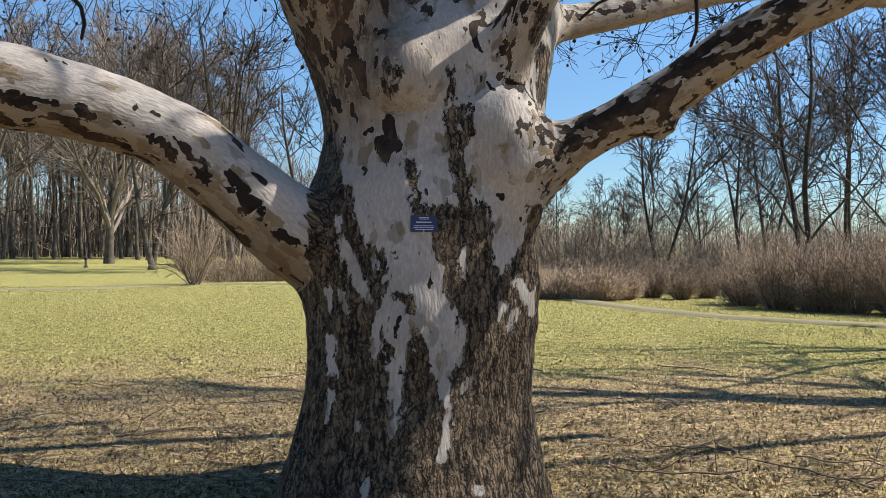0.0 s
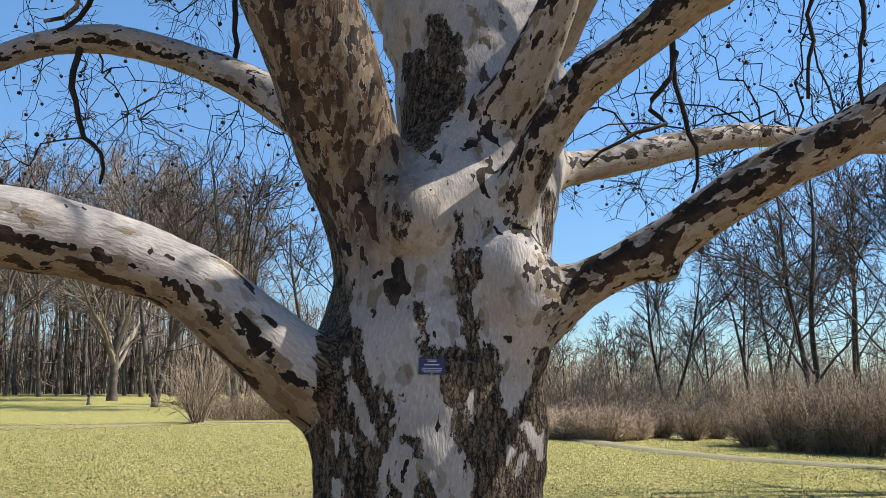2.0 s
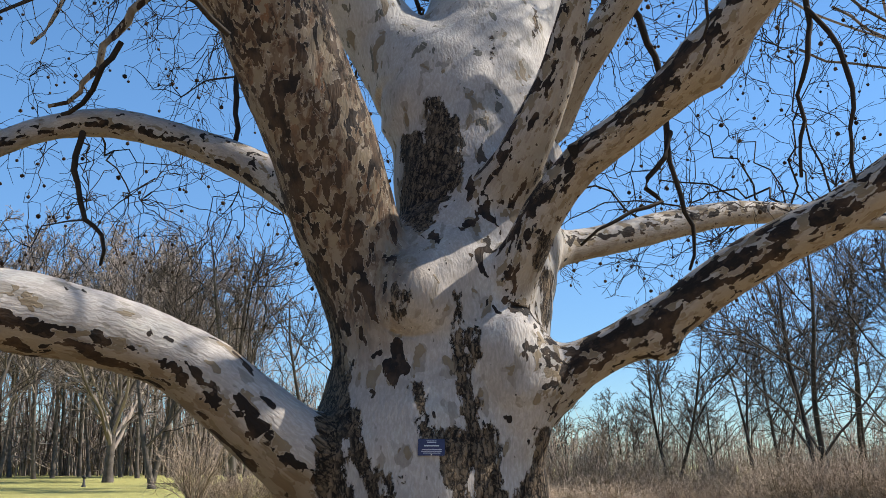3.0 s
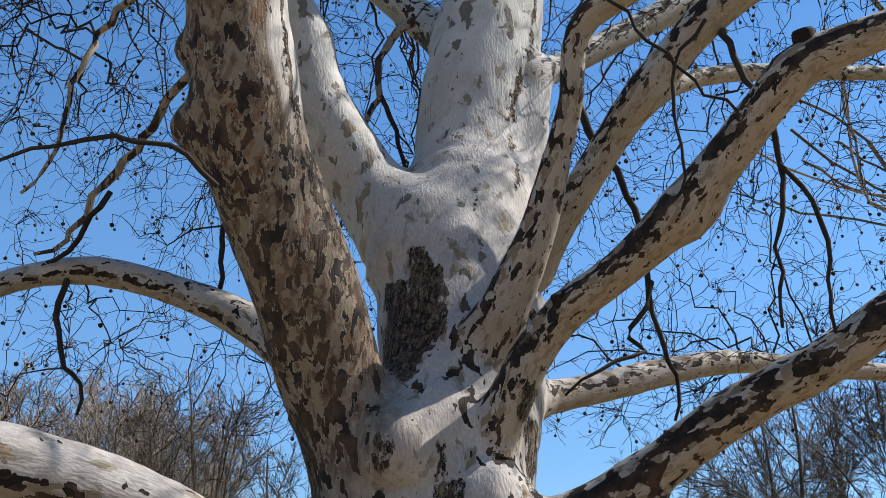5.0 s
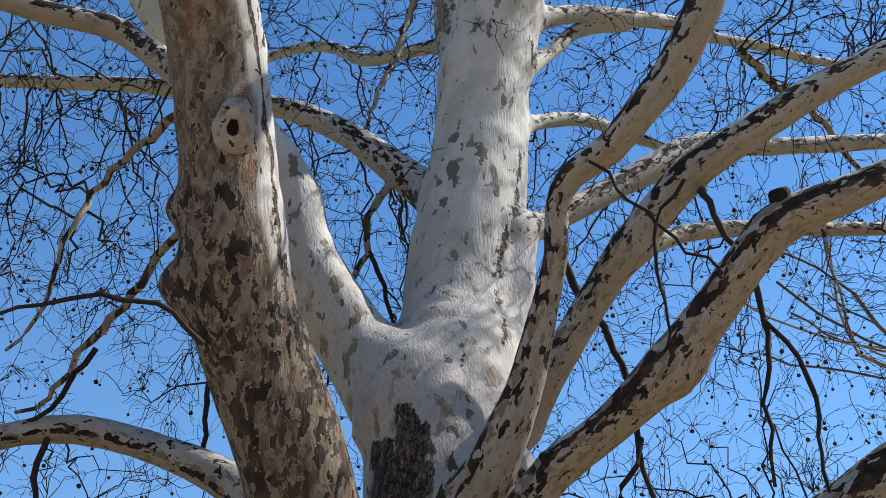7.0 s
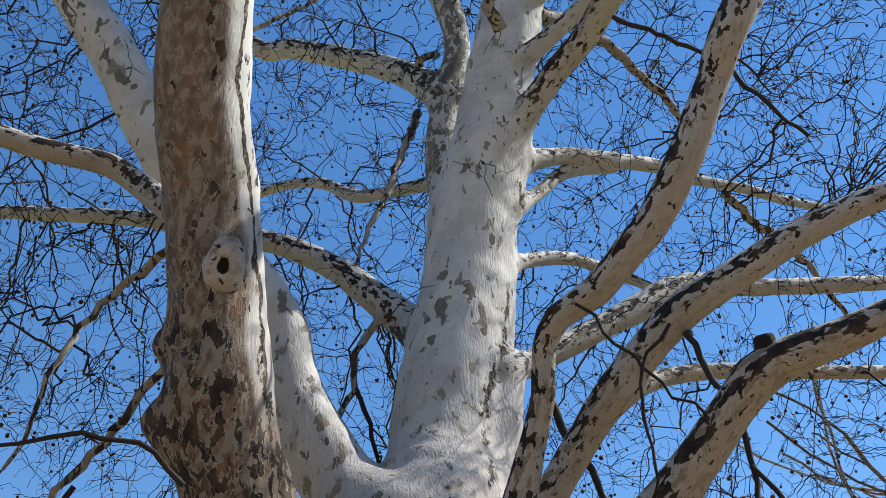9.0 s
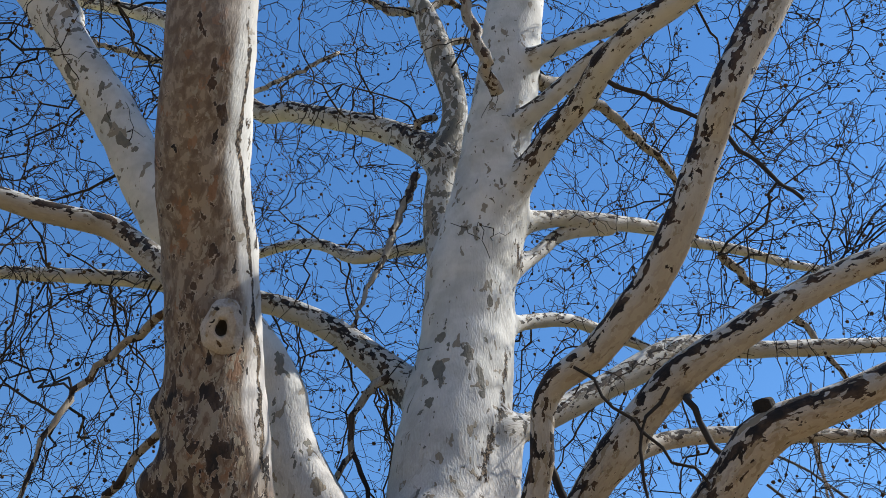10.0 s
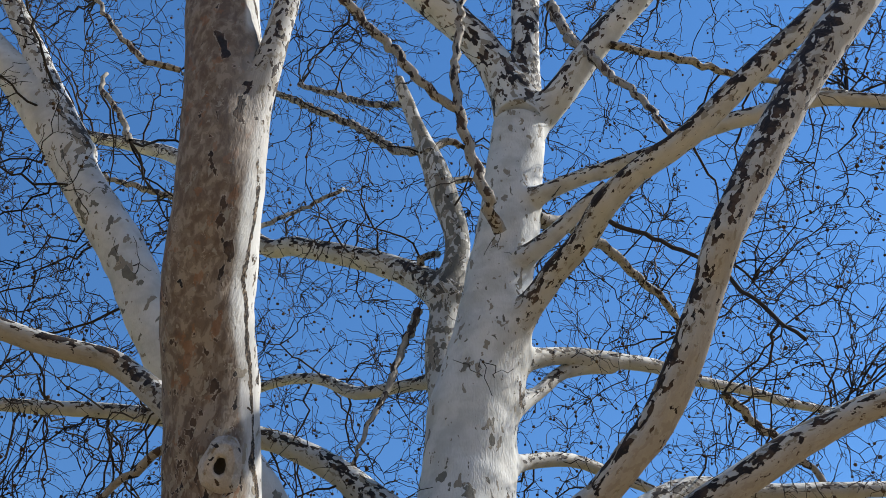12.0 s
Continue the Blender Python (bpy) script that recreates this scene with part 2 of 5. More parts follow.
# ---- mesh helpers ----
def mesh_from(name, verts, faces, mats, smooth=True):
    me = bpy.data.meshes.new(name)
    me.from_pydata(verts, [], faces)
    for m in mats if isinstance(mats, (list, tuple)) else [mats]:
        me.materials.append(m)
    if smooth:
        me.polygons.foreach_set("use_smooth", [True] * len(me.polygons))
    me.update()
    return me


def part(name, data, parent, label=""):
    """Links a mesh (or a bmesh) as one part under a thing."""
    ob = new(name, data)
    ob.parent = parent
    if label:
        tagged(ob, label)
    return ob


def from_bm(name, bm, mat):
    me = bpy.data.meshes.new(name)
    bm.to_mesh(me)
    bm.free()
    me.materials.append(mat)
    return me


def empty(name, at, label, category, group="", kind=""):
    ob = new(name)
    ob.empty_display_size = 0.2
    ob.location = at
    return tagged(ob, label, category, group, kind)


RINGS = {}


def ring_of(sides):
    """Cosines, sines and quad corners of a ring, kept for the next tube."""
    if sides not in RINGS:
        a = np.arange(sides) * 2 * np.pi / sides
        j = np.arange(sides)
        jn = (j + 1) % sides
        RINGS[sides] = (np.cos(a)[None, :, None], np.sin(a)[None, :, None], np.stack([j, jn, jn + sides, j + sides], 1))
    return RINGS[sides]


class Tubes:
    """Collects many tapered tubes into one mesh."""

    def __init__(self):
        self.v, self.f, self.caps, self.n = [], [], [], 0

    def add(self, pts, radii, sides=4, cap=True):
        pts, radii = np.asarray(pts, float), np.asarray(radii, float)
        k = len(pts)
        tan = np.empty_like(pts)
        tan[1:-1] = pts[2:] - pts[:-2]
        tan[0], tan[-1] = pts[1] - pts[0], pts[-1] - pts[-2]
        ref = (0.31, 0.17, 0.93) if abs(tan[0, 2]) < 0.9 * math.sqrt(float(tan[0] @ tan[0])) else (1.0, 0.1, 0.0)
        u, w = np.empty_like(pts), np.empty_like(pts)
        x, y, z = tan.T
        u[:, 0], u[:, 1], u[:, 2] = y * ref[2] - z * ref[1], z * ref[0] - x * ref[2], x * ref[1] - y * ref[0]
        u /= np.sqrt((u * u).sum(1))[:, None] + 1e-9
        w[:, 0], w[:, 1], w[:, 2] = y * u[:, 2] - z * u[:, 1], z * u[:, 0] - x * u[:, 2], x * u[:, 1] - y * u[:, 0]
        w /= np.sqrt((w * w).sum(1))[:, None] + 1e-9
        ca, sa, idx = ring_of(sides)
        ring = pts[:, None] + radii[:, None, None] * (ca * u[:, None] + sa * w[:, None])
        self.v.append(ring.reshape(-1, 3))
        b = self.n
        self.f.append((idx[None] + (np.arange(k - 1) * sides + b)[:, None, None]).reshape(-1, 4))
        if cap:
            self.caps.append(tuple(b + (k - 1) * sides + j for j in range(sides)))
        self.n += k * sides

    def mesh(self, name, mat):
        return mesh_from(name, np.concatenate(self.v).tolist(), np.concatenate(self.f).tolist() + self.caps, mat)


def wander(rng, start, way, length, steps, bend=0.25, up=0.0):
    """A wandering line from start."""
    turn = rng.normal(0, bend, (steps, 3))
    turn[:, 2] += up
    x, y, z = way
    px, py, pz = start
    k = 1 / math.sqrt(x * x + y * y + z * z)
    x, y, z, step = x * k, y * k, z * k, length / steps
    out = [(px, py, pz)]
    for a, b, c in turn.tolist():
        x, y, z = x + a, y + b, z + c
        k = 1 / math.sqrt(x * x + y * y + z * z)
        x, y, z = x * k, y * k, z * k
        px, py, pz = px + x * step, py + y * step, pz + z * step
        out.append((px, py, pz))
    return np.array(out)


def value_noise(p, seed=0):
    """Smooth 3D value noise, -1 to 1, for arrays of points."""
    i = np.floor(p).astype(np.int64)
    f = p - i
    f = f * f * (3 - 2 * f)
    out = np.zeros(len(p))
    for dx in (0, 1):
        for dy in (0, 1):
            for dz in (0, 1):
                h = (i[:, 0] + dx) * 374761393 + (i[:, 1] + dy) * 668265263 + (i[:, 2] + dz) * 2147483647 + seed * 974711
                h = (h ^ (h >> 13)) * 1274126177
                h = ((h ^ (h >> 16)) & 0xFFFF) / 32767.5 - 1
                w = (f[:, 0] if dx else 1 - f[:, 0]) * (f[:, 1] if dy else 1 - f[:, 1]) * (f[:, 2] if dz else 1 - f[:, 2])
                out += h * w
    return out


# ---- ground ----
def ground_z(x, y):
    """Gently rising far lawn, small hollows."""
    d = np.hypot(x, y)
    s = np.clip((d - 40) / 70, 0, 1)
    return 0.45 * s * s * (3 - 2 * s) + 0.03 * np.sin(x * 0.35 + 1) * np.sin(y * 0.27) * np.clip((d - 4) / 8, 0, 1)


def build_ground():
    rings = np.concatenate([np.linspace(0, 60, 90), np.geomspace(63, 3000, 36)])
    sect = 120
    v, f = [], []
    for r in rings:
        for k in range(sect):
            a = 2 * math.pi * k / sect
            x, y = r * math.cos(a), r * math.sin(a)
            v.append((x, y, float(ground_z(x, y))))
    for i in range(len(rings) - 1):
        for k in range(sect):
            kn = (k + 1) % sect
            f.append((i * sect + k, i * sect + kn, (i + 1) * sect + kn, (i + 1) * sect + k))
    ob = new("ground", mesh_from("ground", v, f, LAWN))
    tagged(ob, "early spring lawn, yellow-green with straw and bare patches", "lawn", kind="structure")


build_ground()


def spline(nodes, step):
    """Even Catmull-Rom points through nodes of any width."""
    n = np.asarray(nodes, float)
    e = np.vstack([2 * n[0] - n[1], n, 2 * n[-1] - n[-2]])
    out = []
    for i in range(1, len(e) - 2):
        a, b, c, d = e[i - 1], e[i], e[i + 1], e[i + 2]
        k = max(2, int(np.linalg.norm((c - b)[:3]) / step))
        for s in np.arange(k) / k:
            out.append(0.5 * (2 * b + (c - a) * s + (2 * a - 5 * b + 4 * c - d) * s * s + (3 * b - a - 3 * c + d) * s ** 3))
    out.append(n[-1])
    return np.array(out)


def build_path():
    line = spline([(-70, 31, 0), (-30, 33, 0), (-15.5, 35.5, 0), (-10, 41, 0), (-3, 40, 0), (3, 32, 0), (5, 26, 0), (7.5, 21.5, 0), (13, 17, 0), (26, 13, 0)], 0.6)
    v, f = [], []
    rng = np.random.default_rng(5)
    tan = np.gradient(line, axis=0)
    for p, t in zip(line, tan):
        s = np.array((-t[1], t[0], 0)) / np.hypot(t[0], t[1])
        for k, o in enumerate((-0.40, -0.30, 0.30, 0.40)):
            q = p + s * (o * 1.05 + rng.normal(0, 0.04))
            v.append((q[0], q[1], float(ground_z(q[0], q[1])) + (0.05 if k in (1, 2) else -0.02)))
    for i in range(len(line) - 1):
        for k in range(3):
            a = i * 4 + k
            f.append((a, a + 1, a + 5, a + 4))
    ob = new("pavement", mesh_from("pavement", v, f, GRAVEL))
    tagged(ob, "narrow pale gravel footpath winding through the lawn", "path", kind="structure")


build_path()

# ---- the sycamore ----
SCAFFOLD, SWELLS, BRANCHES = [], [], []


def limb(name, nodes):
    SCAFFOLD.append((name, nodes))


def swell(nodes):
    """A swelling that melts into the trunk and stems."""
    SWELLS.append(nodes)


def branch(nodes):
    BRANCHES.append(nodes)


# centre line and radius of each limb, from its root outwards
limb("trunk", [(-0.196, 6.2, -0.472, 0.86), (-0.191, 6.2, -0.018, 0.755), (-0.157, 6.2, 0.274, 0.725), (-0.152, 6.2, 0.665, 0.689), (-0.139, 6.2, 0.984, 0.686), (-0.148, 6.2, 1.269, 0.719), (-0.157, 6.2, 1.588, 0.711), (-0.098, 6.25, 1.911, 0.689), (-0.036, 6.3, 2.239, 0.65), (0.033, 6.35, 2.632, 0.634), (0.187, 6.5, 3.047, 0.559), (0.17, 6.7, 3.511, 0.574), (0.199, 6.9, 4.006, 0.593), (0.253, 7.1, 4.497, 0.6), (0.327, 7.3, 5.133, 0.503), (0.373, 7.4, 5.773, 0.499), (0.534, 7.5, 6.886, 0.455), (0.594, 7.5, 7.687, 0.447), (0.627, 7.5, 8.017, 0.452), (0.805, 7.4, 8.785, 0.416), (0.936, 7.3, 9.802, 0.375), (1.036, 7.2, 10.315, 0.367), (1.158, 7.1, 11.377, 0.355), (1.249, 7, 12.212, 0.346)])
limb("left_stem", [(-0.27, 6.05, 1.933, 0.36), (-0.45, 6, 2.537, 0.315), (-0.59, 5.95, 2.886, 0.305), (-0.70, 5.85, 3.223, 0.325), (-0.788, 5.75, 3.533, 0.338), (-0.962, 5.65, 3.948, 0.337), (-1.106, 5.55, 4.331, 0.339), (-1.198, 5.45, 4.68, 0.341), (-1.239, 5.4, 5.07, 0.33), (-1.314, 5.3, 5.543, 0.313), (-1.407, 5.15, 6.15, 0.327), (-1.511, 4.85, 6.768, 0.339), (-1.52, 4.5, 7.515, 0.332), (-1.631, 4.35, 8.43, 0.323), (-1.808, 4.25, 9.529, 0.328), (-2.323, 4.1, 12.459, 0.343)])
limb("second_stem", [(-0.241, 7, 4.437, 0.369), (-0.49, 7.05, 4.789, 0.31), (-0.735, 7, 5.161, 0.282), (-0.98, 6.95, 5.708, 0.242), (-1.165, 6.9, 6.347, 0.205), (-2.257, 6.7, 7.794, 0.222), (-2.886, 6.6, 8.967, 0.242), (-3.567, 6.5, 9.989, 0.231), (-4.559, 6.35, 11.447, 0.219), (-5.61, 6.2, 12.679, 0.212)])
limb("left_low_limb", [(-0.507, 6.15, 1.551, 0.3), (-0.764, 5.95, 1.584, 0.281), (-0.928, 5.7, 1.696, 0.245), (-1.212, 5.5, 1.951, 0.221), (-1.487, 5.35, 2.159, 0.199), (-1.744, 5.2, 2.26, 0.2), (-1.983, 5.05, 2.319, 0.2), (-2.205, 4.9, 2.356, 0.208), (-2.598, 4.6, 2.384, 0.198)])
limb("left_high_limb", [(-0.91, 6.3, 3.269, 0.17), (-1.187, 6.55, 3.517, 0.15), (-1.626, 6.7, 3.778, 0.121), (-2.054, 6.75, 3.942, 0.106), (-2.47, 6.75, 4.036, 0.107), (-2.859, 6.7, 3.991, 0.094), (-3.209, 6.6, 3.829, 0.084), (-3.723, 6.5, 3.475, 0.07)])
limb("right_low_limb", [(0.4, 6.05, 2.006, 0.26), (0.597, 5.95, 2.085, 0.191), (0.788, 5.85, 2.187, 0.137), (1.038, 5.75, 2.31, 0.125), (1.33, 5.6, 2.474, 0.132), (1.601, 5.45, 2.67, 0.138), (1.88, 5.3, 2.827, 0.132), (2.143, 5.15, 2.948, 0.129), (2.443, 5, 3.149, 0.125), (2.728, 4.8, 3.354, 0.114)])
limb("right_mid_limb", [(0.379, 6.5, 2.969, 0.231), (0.8, 6.8, 3.107, 0.121), (1.258, 7.1, 3.257, 0.116), (1.753, 7.4, 3.432, 0.114), (2.284, 7.7, 3.592, 0.101), (2.847, 8, 3.671, 0.086), (3.625, 8.3, 3.686, 0.084), (4.47, 8.6, 3.725, 0.077)])
limb("right_rising_limb", [(0.313, 5.9, 2.581, 0.154), (0.445, 5.75, 2.842, 0.135), (0.562, 5.65, 3.077, 0.128), (0.775, 5.5, 3.342, 0.117), (1.078, 5.25, 3.527, 0.117), (1.367, 5, 3.759, 0.133), (1.646, 4.75, 4.059, 0.118), (1.912, 4.5, 4.374, 0.122), (2.132, 4.4, 4.471, 0.108), (2.363, 4.3, 4.523, 0.098), (2.735, 4.2, 4.673, 0.088)])
limb("bent_limb", [(0.299, 6.1, 3.267, 0.201), (0.436, 5.9, 3.473, 0.158), (0.576, 5.75, 3.763, 0.132), (0.682, 5.65, 4.031, 0.114), (0.78, 5.5, 4.394, 0.089), (0.861, 5.35, 4.715, 0.082), (0.869, 5.25, 4.985, 0.08), (0.96, 5.15, 5.171, 0.091), (1.202, 5, 5.288, 0.101), (1.44, 4.8, 5.513, 0.111), (1.572, 4.7, 5.661, 0.116), (1.767, 4.45, 6.003, 0.117), (1.97, 4.25, 6.481, 0.112), (2.068, 4.05, 6.742, 0.123), (2.445, 3.9, 7.432, 0.135), (2.965, 3.75, 8.337, 0.15), (3.612, 3.6, 9.31, 0.172), (4.613, 3.4, 10.816, 0.188)])
limb("fork_limb", [(0.691, 6.5, 3.997, 0.181), (0.858, 6.3, 4.22, 0.131), (1.027, 6.15, 4.457, 0.118), (1.224, 6, 4.741, 0.117), (1.427, 5.8, 5.006, 0.126), (1.709, 5.65, 5.321, 0.126), (1.935, 5.5, 5.505, 0.133), (2.207, 5.4, 5.66, 0.121), (2.5, 5.35, 5.844, 0.115), (2.811, 5.3, 6.038, 0.11), (3.167, 5.25, 6.217, 0.103), (3.461, 5.2, 6.328, 0.095), (4.13, 5.1, 6.562, 0.084)])
limb("bleached_limb", [(0.749, 7.2, 5.971, 0.147), (1.078, 7.42, 6.172, 0.111), (1.492, 7.64, 6.528, 0.127), (1.941, 7.87, 6.908, 0.126), (2.421, 8.09, 7.302, 0.155), (2.931, 8.31, 7.687, 0.143), (3.682, 8.53, 7.834, 0.098), (4.418, 8.76, 8.033, 0.094), (5.308, 8.98, 8.243, 0.091), (6.209, 9.2, 8.49, 0.08)])
limb("crossing_limb", [(1.462, 5.8, 4.962, 0.059), (1.866, 6.03, 5.252, 0.066), (2.334, 6.27, 5.45, 0.064), (2.821, 6.5, 5.589, 0.062), (3.337, 6.73, 5.728, 0.06), (3.926, 6.97, 5.873, 0.057), (4.52, 7.2, 6.041, 0.049)])
limb("upper_right_limb", [(0.862, 7.3, 8.614, 0.204), (1.121, 7.1, 8.913, 0.152), (1.431, 6.8, 9.261, 0.134), (1.752, 6.4, 9.455, 0.138), (1.885, 6, 9.489, 0.138), (2.208, 5.7, 9.684, 0.126), (2.656, 5.3, 9.76, 0.124), (3.122, 5, 10.15, 0.119), (3.66, 4.8, 10.682, 0.123), (4.24, 4.6, 11.268, 0.126), (5.126, 4.4, 12.304, 0.128)])
limb("upper_side_limb", [(1.215, 7, 10.703, 0.12), (1.655, 6.6, 10.594, 0.097), (2.221, 6.2, 10.471, 0.088), (2.651, 5.9, 10.382, 0.079), (3.127, 5.7, 10.521, 0.092), (3.631, 5.5, 10.53, 0.097), (4.259, 5.4, 10.697, 0.085), (4.971, 5.3, 10.541, 0.072)])
limb("short_upper_limb", [(1.16, 7, 9.711, 0.112), (1.496, 6.8, 9.927, 0.1), (1.806, 6.6, 10.165, 0.088), (2.076, 6.4, 10.312, 0.069)])
limb("back_stem", [(0.575, 7.7, 7.665, 0.256), (0.328, 7.9, 8.575, 0.17), (0.322, 8, 9.42, 0.193), (0.424, 8, 10.25, 0.181), (0.508, 8, 11.098, 0.158), (0.324, 8, 12.067, 0.19), (0.187, 7.95, 12.623, 0.172), (-0.034, 7.9, 13.35, 0.113), (-0.235, 7.8, 13.989, 0.1), (-0.379, 7.7, 14.44, 0.076)])
limb("back_left_limb", [(0.366, 8, 10.067, 0.216), (0.058, 8.31, 10.722, 0.185), (-0.356, 8.62, 11.279, 0.165), (-1.083, 8.94, 11.842, 0.149), (-1.781, 9.25, 12.32, 0.143), (-2.394, 9.56, 12.738, 0.135), (-3.932, 9.88, 15.01, 0.133), (-5.038, 10.19, 15.888, 0.12), (-6.174, 10.5, 16.562, 0.104)])
limb("wavy_limb", [(0.426, 7.9, 8.826, 0.123), (0.159, 8.33, 9.055, 0.084), (-0.2, 8.77, 9.33, 0.074), (-0.693, 9.2, 9.584, 0.084), (-1.18, 9.63, 10.154, 0.074), (-1.691, 10.07, 10.512, 0.069), (-2.209, 10.5, 10.674, 0.063)])
limb("left_back_limb", [(0.333, 7.5, 6.228, 0.229), (0.049, 7.75, 6.712, 0.188), (-0.322, 8, 7.218, 0.164), (-0.762, 8.25, 7.752, 0.137), (-1.233, 8.5, 8.19, 0.13), (-1.73, 8.75, 8.528, 0.122), (-3.001, 9, 8.968, 0.1), (-3.637, 9.25, 9.223, 0.096), (-4.435, 9.5, 9.442, 0.091), (-5.27, 9.75, 9.671, 0.087), (-6.286, 10, 9.897, 0.074)])
limb("left_side_limb", [(-1.588, 5.3, 6.04, 0.112), (-1.934, 5.5, 6.436, 0.101), (-2.145, 5.6, 6.668, 0.095), (-2.369, 5.6, 6.825, 0.092), (-2.736, 5.5, 6.84, 0.087), (-3.151, 5.4, 6.911, 0.086), (-3.714, 5.2, 7.054, 0.077)])
limb("crown_left_limb", [(1.247, 7, 12.602, 0.298), (1.046, 6.9, 13.407, 0.256), (0.664, 6.8, 14.202, 0.242), (0.042, 6.6, 14.863, 0.248), (-0.839, 6.4, 15.844, 0.232)])
limb("crown_mid_limb", [(1.315, 7, 12.475, 0.259), (1.398, 6.9, 13.435, 0.202), (1.479, 6.7, 15.187, 0.203), (1.68, 6.5, 17.372, 0.205)])
limb("crown_right_limb", [(1.418, 7, 12.352, 0.221), (1.752, 6.8, 12.67, 0.2), (2.285, 6.5, 13.503, 0.199), (2.932, 6.2, 14.357, 0.19), (3.862, 5.9, 15.629, 0.176)])
limb("stem_fork_limb", [(-1.4, 4.4, 7.674, 0.13), (-1.364, 4.3, 8.213, 0.113), (-1.302, 4.15, 8.828, 0.109), (-1.24, 4, 9.737, 0.106), (-1.16, 3.8, 10.985, 0.11)])
limb("far_fork_limb", [(-3.795, 6.4, 10.556, 0.176), (-4.203, 6.3, 11.278, 0.144), (-4.75, 6.15, 12.25, 0.131), (-5.317, 6, 13.216, 0.123)])
limb("right_back_limb", [(1.044, 7.4, 8.553, 0.117), (1.661, 7.77, 9.031, 0.087), (2.253, 8.14, 9.31, 0.091), (2.887, 8.51, 9.574, 0.088), (3.477, 8.89, 9.709, 0.07), (4.251, 9.26, 9.892, 0.065), (4.978, 9.63, 10.004, 0.06), (5.839, 10, 10.196, 0.054)])
limb("right_back_low_limb", [(0.987, 7.4, 7.944, 0.096), (1.298, 7.67, 8.366, 0.071), (1.673, 7.93, 8.916, 0.069), (2.258, 8.2, 9.259, 0.058)])
limb("right_hook_limb", [(0.818, 7.4, 7.172, 0.097), (1.157, 7.84, 7.626, 0.08), (1.71, 8.28, 7.995, 0.073), (2.229, 8.72, 8.145, 0.07), (2.781, 9.16, 8.264, 0.059), (3.283, 9.6, 8.275, 0.048)])
swell([(0.327, 5.95, 1.623, 0.188), (0.395, 5.92, 1.318, 0.178), (0.347, 5.95, 1.01, 0.17), (0.305, 5.95, 0.464, 0.188), (0.349, 5.9, -0, 0.254)])
swell([(-0.555, 5.9, 1.618, 0.22), (-0.564, 5.85, 1.014, 0.218), (-0.606, 5.8, 0.42, 0.233), (-0.73, 5.75, -0.065, 0.28)])
swell([(-0.209, 5.75, 1.157, 0.264), (-0.204, 5.7, 0.507, 0.278), (-0.264, 5.65, -0.034, 0.356)])
swell([(-0.209, 5.75, 2.567, 0.254), (-0.006, 5.9, 2.735, 0.209)])
swell([(0.257, 6.15, 3.044, 0.128), (0.313, 6.3, 3.195, 0.113)])
swell([(0.302, 5.85, 2.241, 0.255), (0.471, 5.85, 2.139, 0.204)])
swell([(-0.2, 6.72, 4.14, 0.34), (0.12, 6.68, 4.08, 0.33)])
swell([(0.30, 5.84, 2.26, 0.24), (0.40, 5.80, 2.05, 0.21), (0.40, 5.85, 1.78, 0.15)])
swell([(0.614, 6.45, 3.653, 0.146), (0.631, 6.45, 3.472, 0.135)])
swell([(0.699, 7.05, 4.671, 0.134), (0.788, 7.15, 5.32, 0.144), (0.869, 7.25, 6.021, 0.126)])
swell([(-1.525, 5.5, 4.563, 0.144), (-1.409, 5.5, 4.464, 0.161)])
swell([(-0.099, 6.75, 4.401, 0.318), (-0.297, 6.9, 4.555, 0.283)])
swell([(1.42, 4.97, 3.729, 0.095), (1.515, 4.95, 3.78, 0.057)])
swell([(1.216, 5.66, 2.321, 0.097), (1.265, 5.63, 2.217, 0.048)])
swell([(-1.526, 5.4, 5.041, 0.127), (-1.592, 5.42, 5.074, 0.08)])
swell([(-1.281, 5.28, 5.622, 0.209), (-1.237, 5.12, 5.527, 0.148)])
# root flares
for ang, reach in ((200, 0.84), (250, 0.80), (300, 0.78), (345, 0.82), (30, 0.95), (80, 1.0), (130, 1.0), (165, 0.9)):
    ca, sa = math.cos(radians(ang)), math.sin(radians(ang))
    swell([(-0.16 + 0.5 * ca, 6.2 + 0.5 * sa, 0.45, 0.16), (-0.18 + 0.68 * ca, 6.2 + 0.68 * sa, 0.08, 0.15),
           (-0.19 + reach * ca, 6.2 + reach * sa, -0.14, 0.11)])
# lesser branches
branch([(-1.253, 5.1, 3.968, 0.023), (-1.496, 4.9, 4.127, 0.019), (-1.783, 4.8, 4.127, 0.019), (-2.044, 4.7, 4.023, 0.015), (-2.284, 4.6, 3.882, 0.012), (-2.47, 4.5, 3.689, 0.009)])
branch([(-1.592, 5.8, 5.224, 0.051), (-1.809, 6.2, 5.327, 0.041), (-2.078, 6.4, 5.038, 0.042), (-2.268, 6.5, 4.809, 0.042), (-2.477, 6.5, 4.49, 0.035), (-2.637, 6.5, 4.159, 0.024), (-2.845, 6.5, 4.072, 0.016)])
branch([(-1.762, 5.8, 6.213, 0.051), (-2.154, 6.1, 6.09, 0.039), (-2.438, 6.2, 5.807, 0.037), (-2.582, 6.2, 5.416, 0.031), (-2.62, 6.2, 5.119, 0.025), (-2.689, 6.2, 4.673, 0.02), (-2.825, 6.1, 4.369, 0.015)])
branch([(-1.581, 6.9, 4.652, 0.025), (-1.586, 6.8, 4.256, 0.025), (-1.567, 6.75, 3.871, 0.025)])
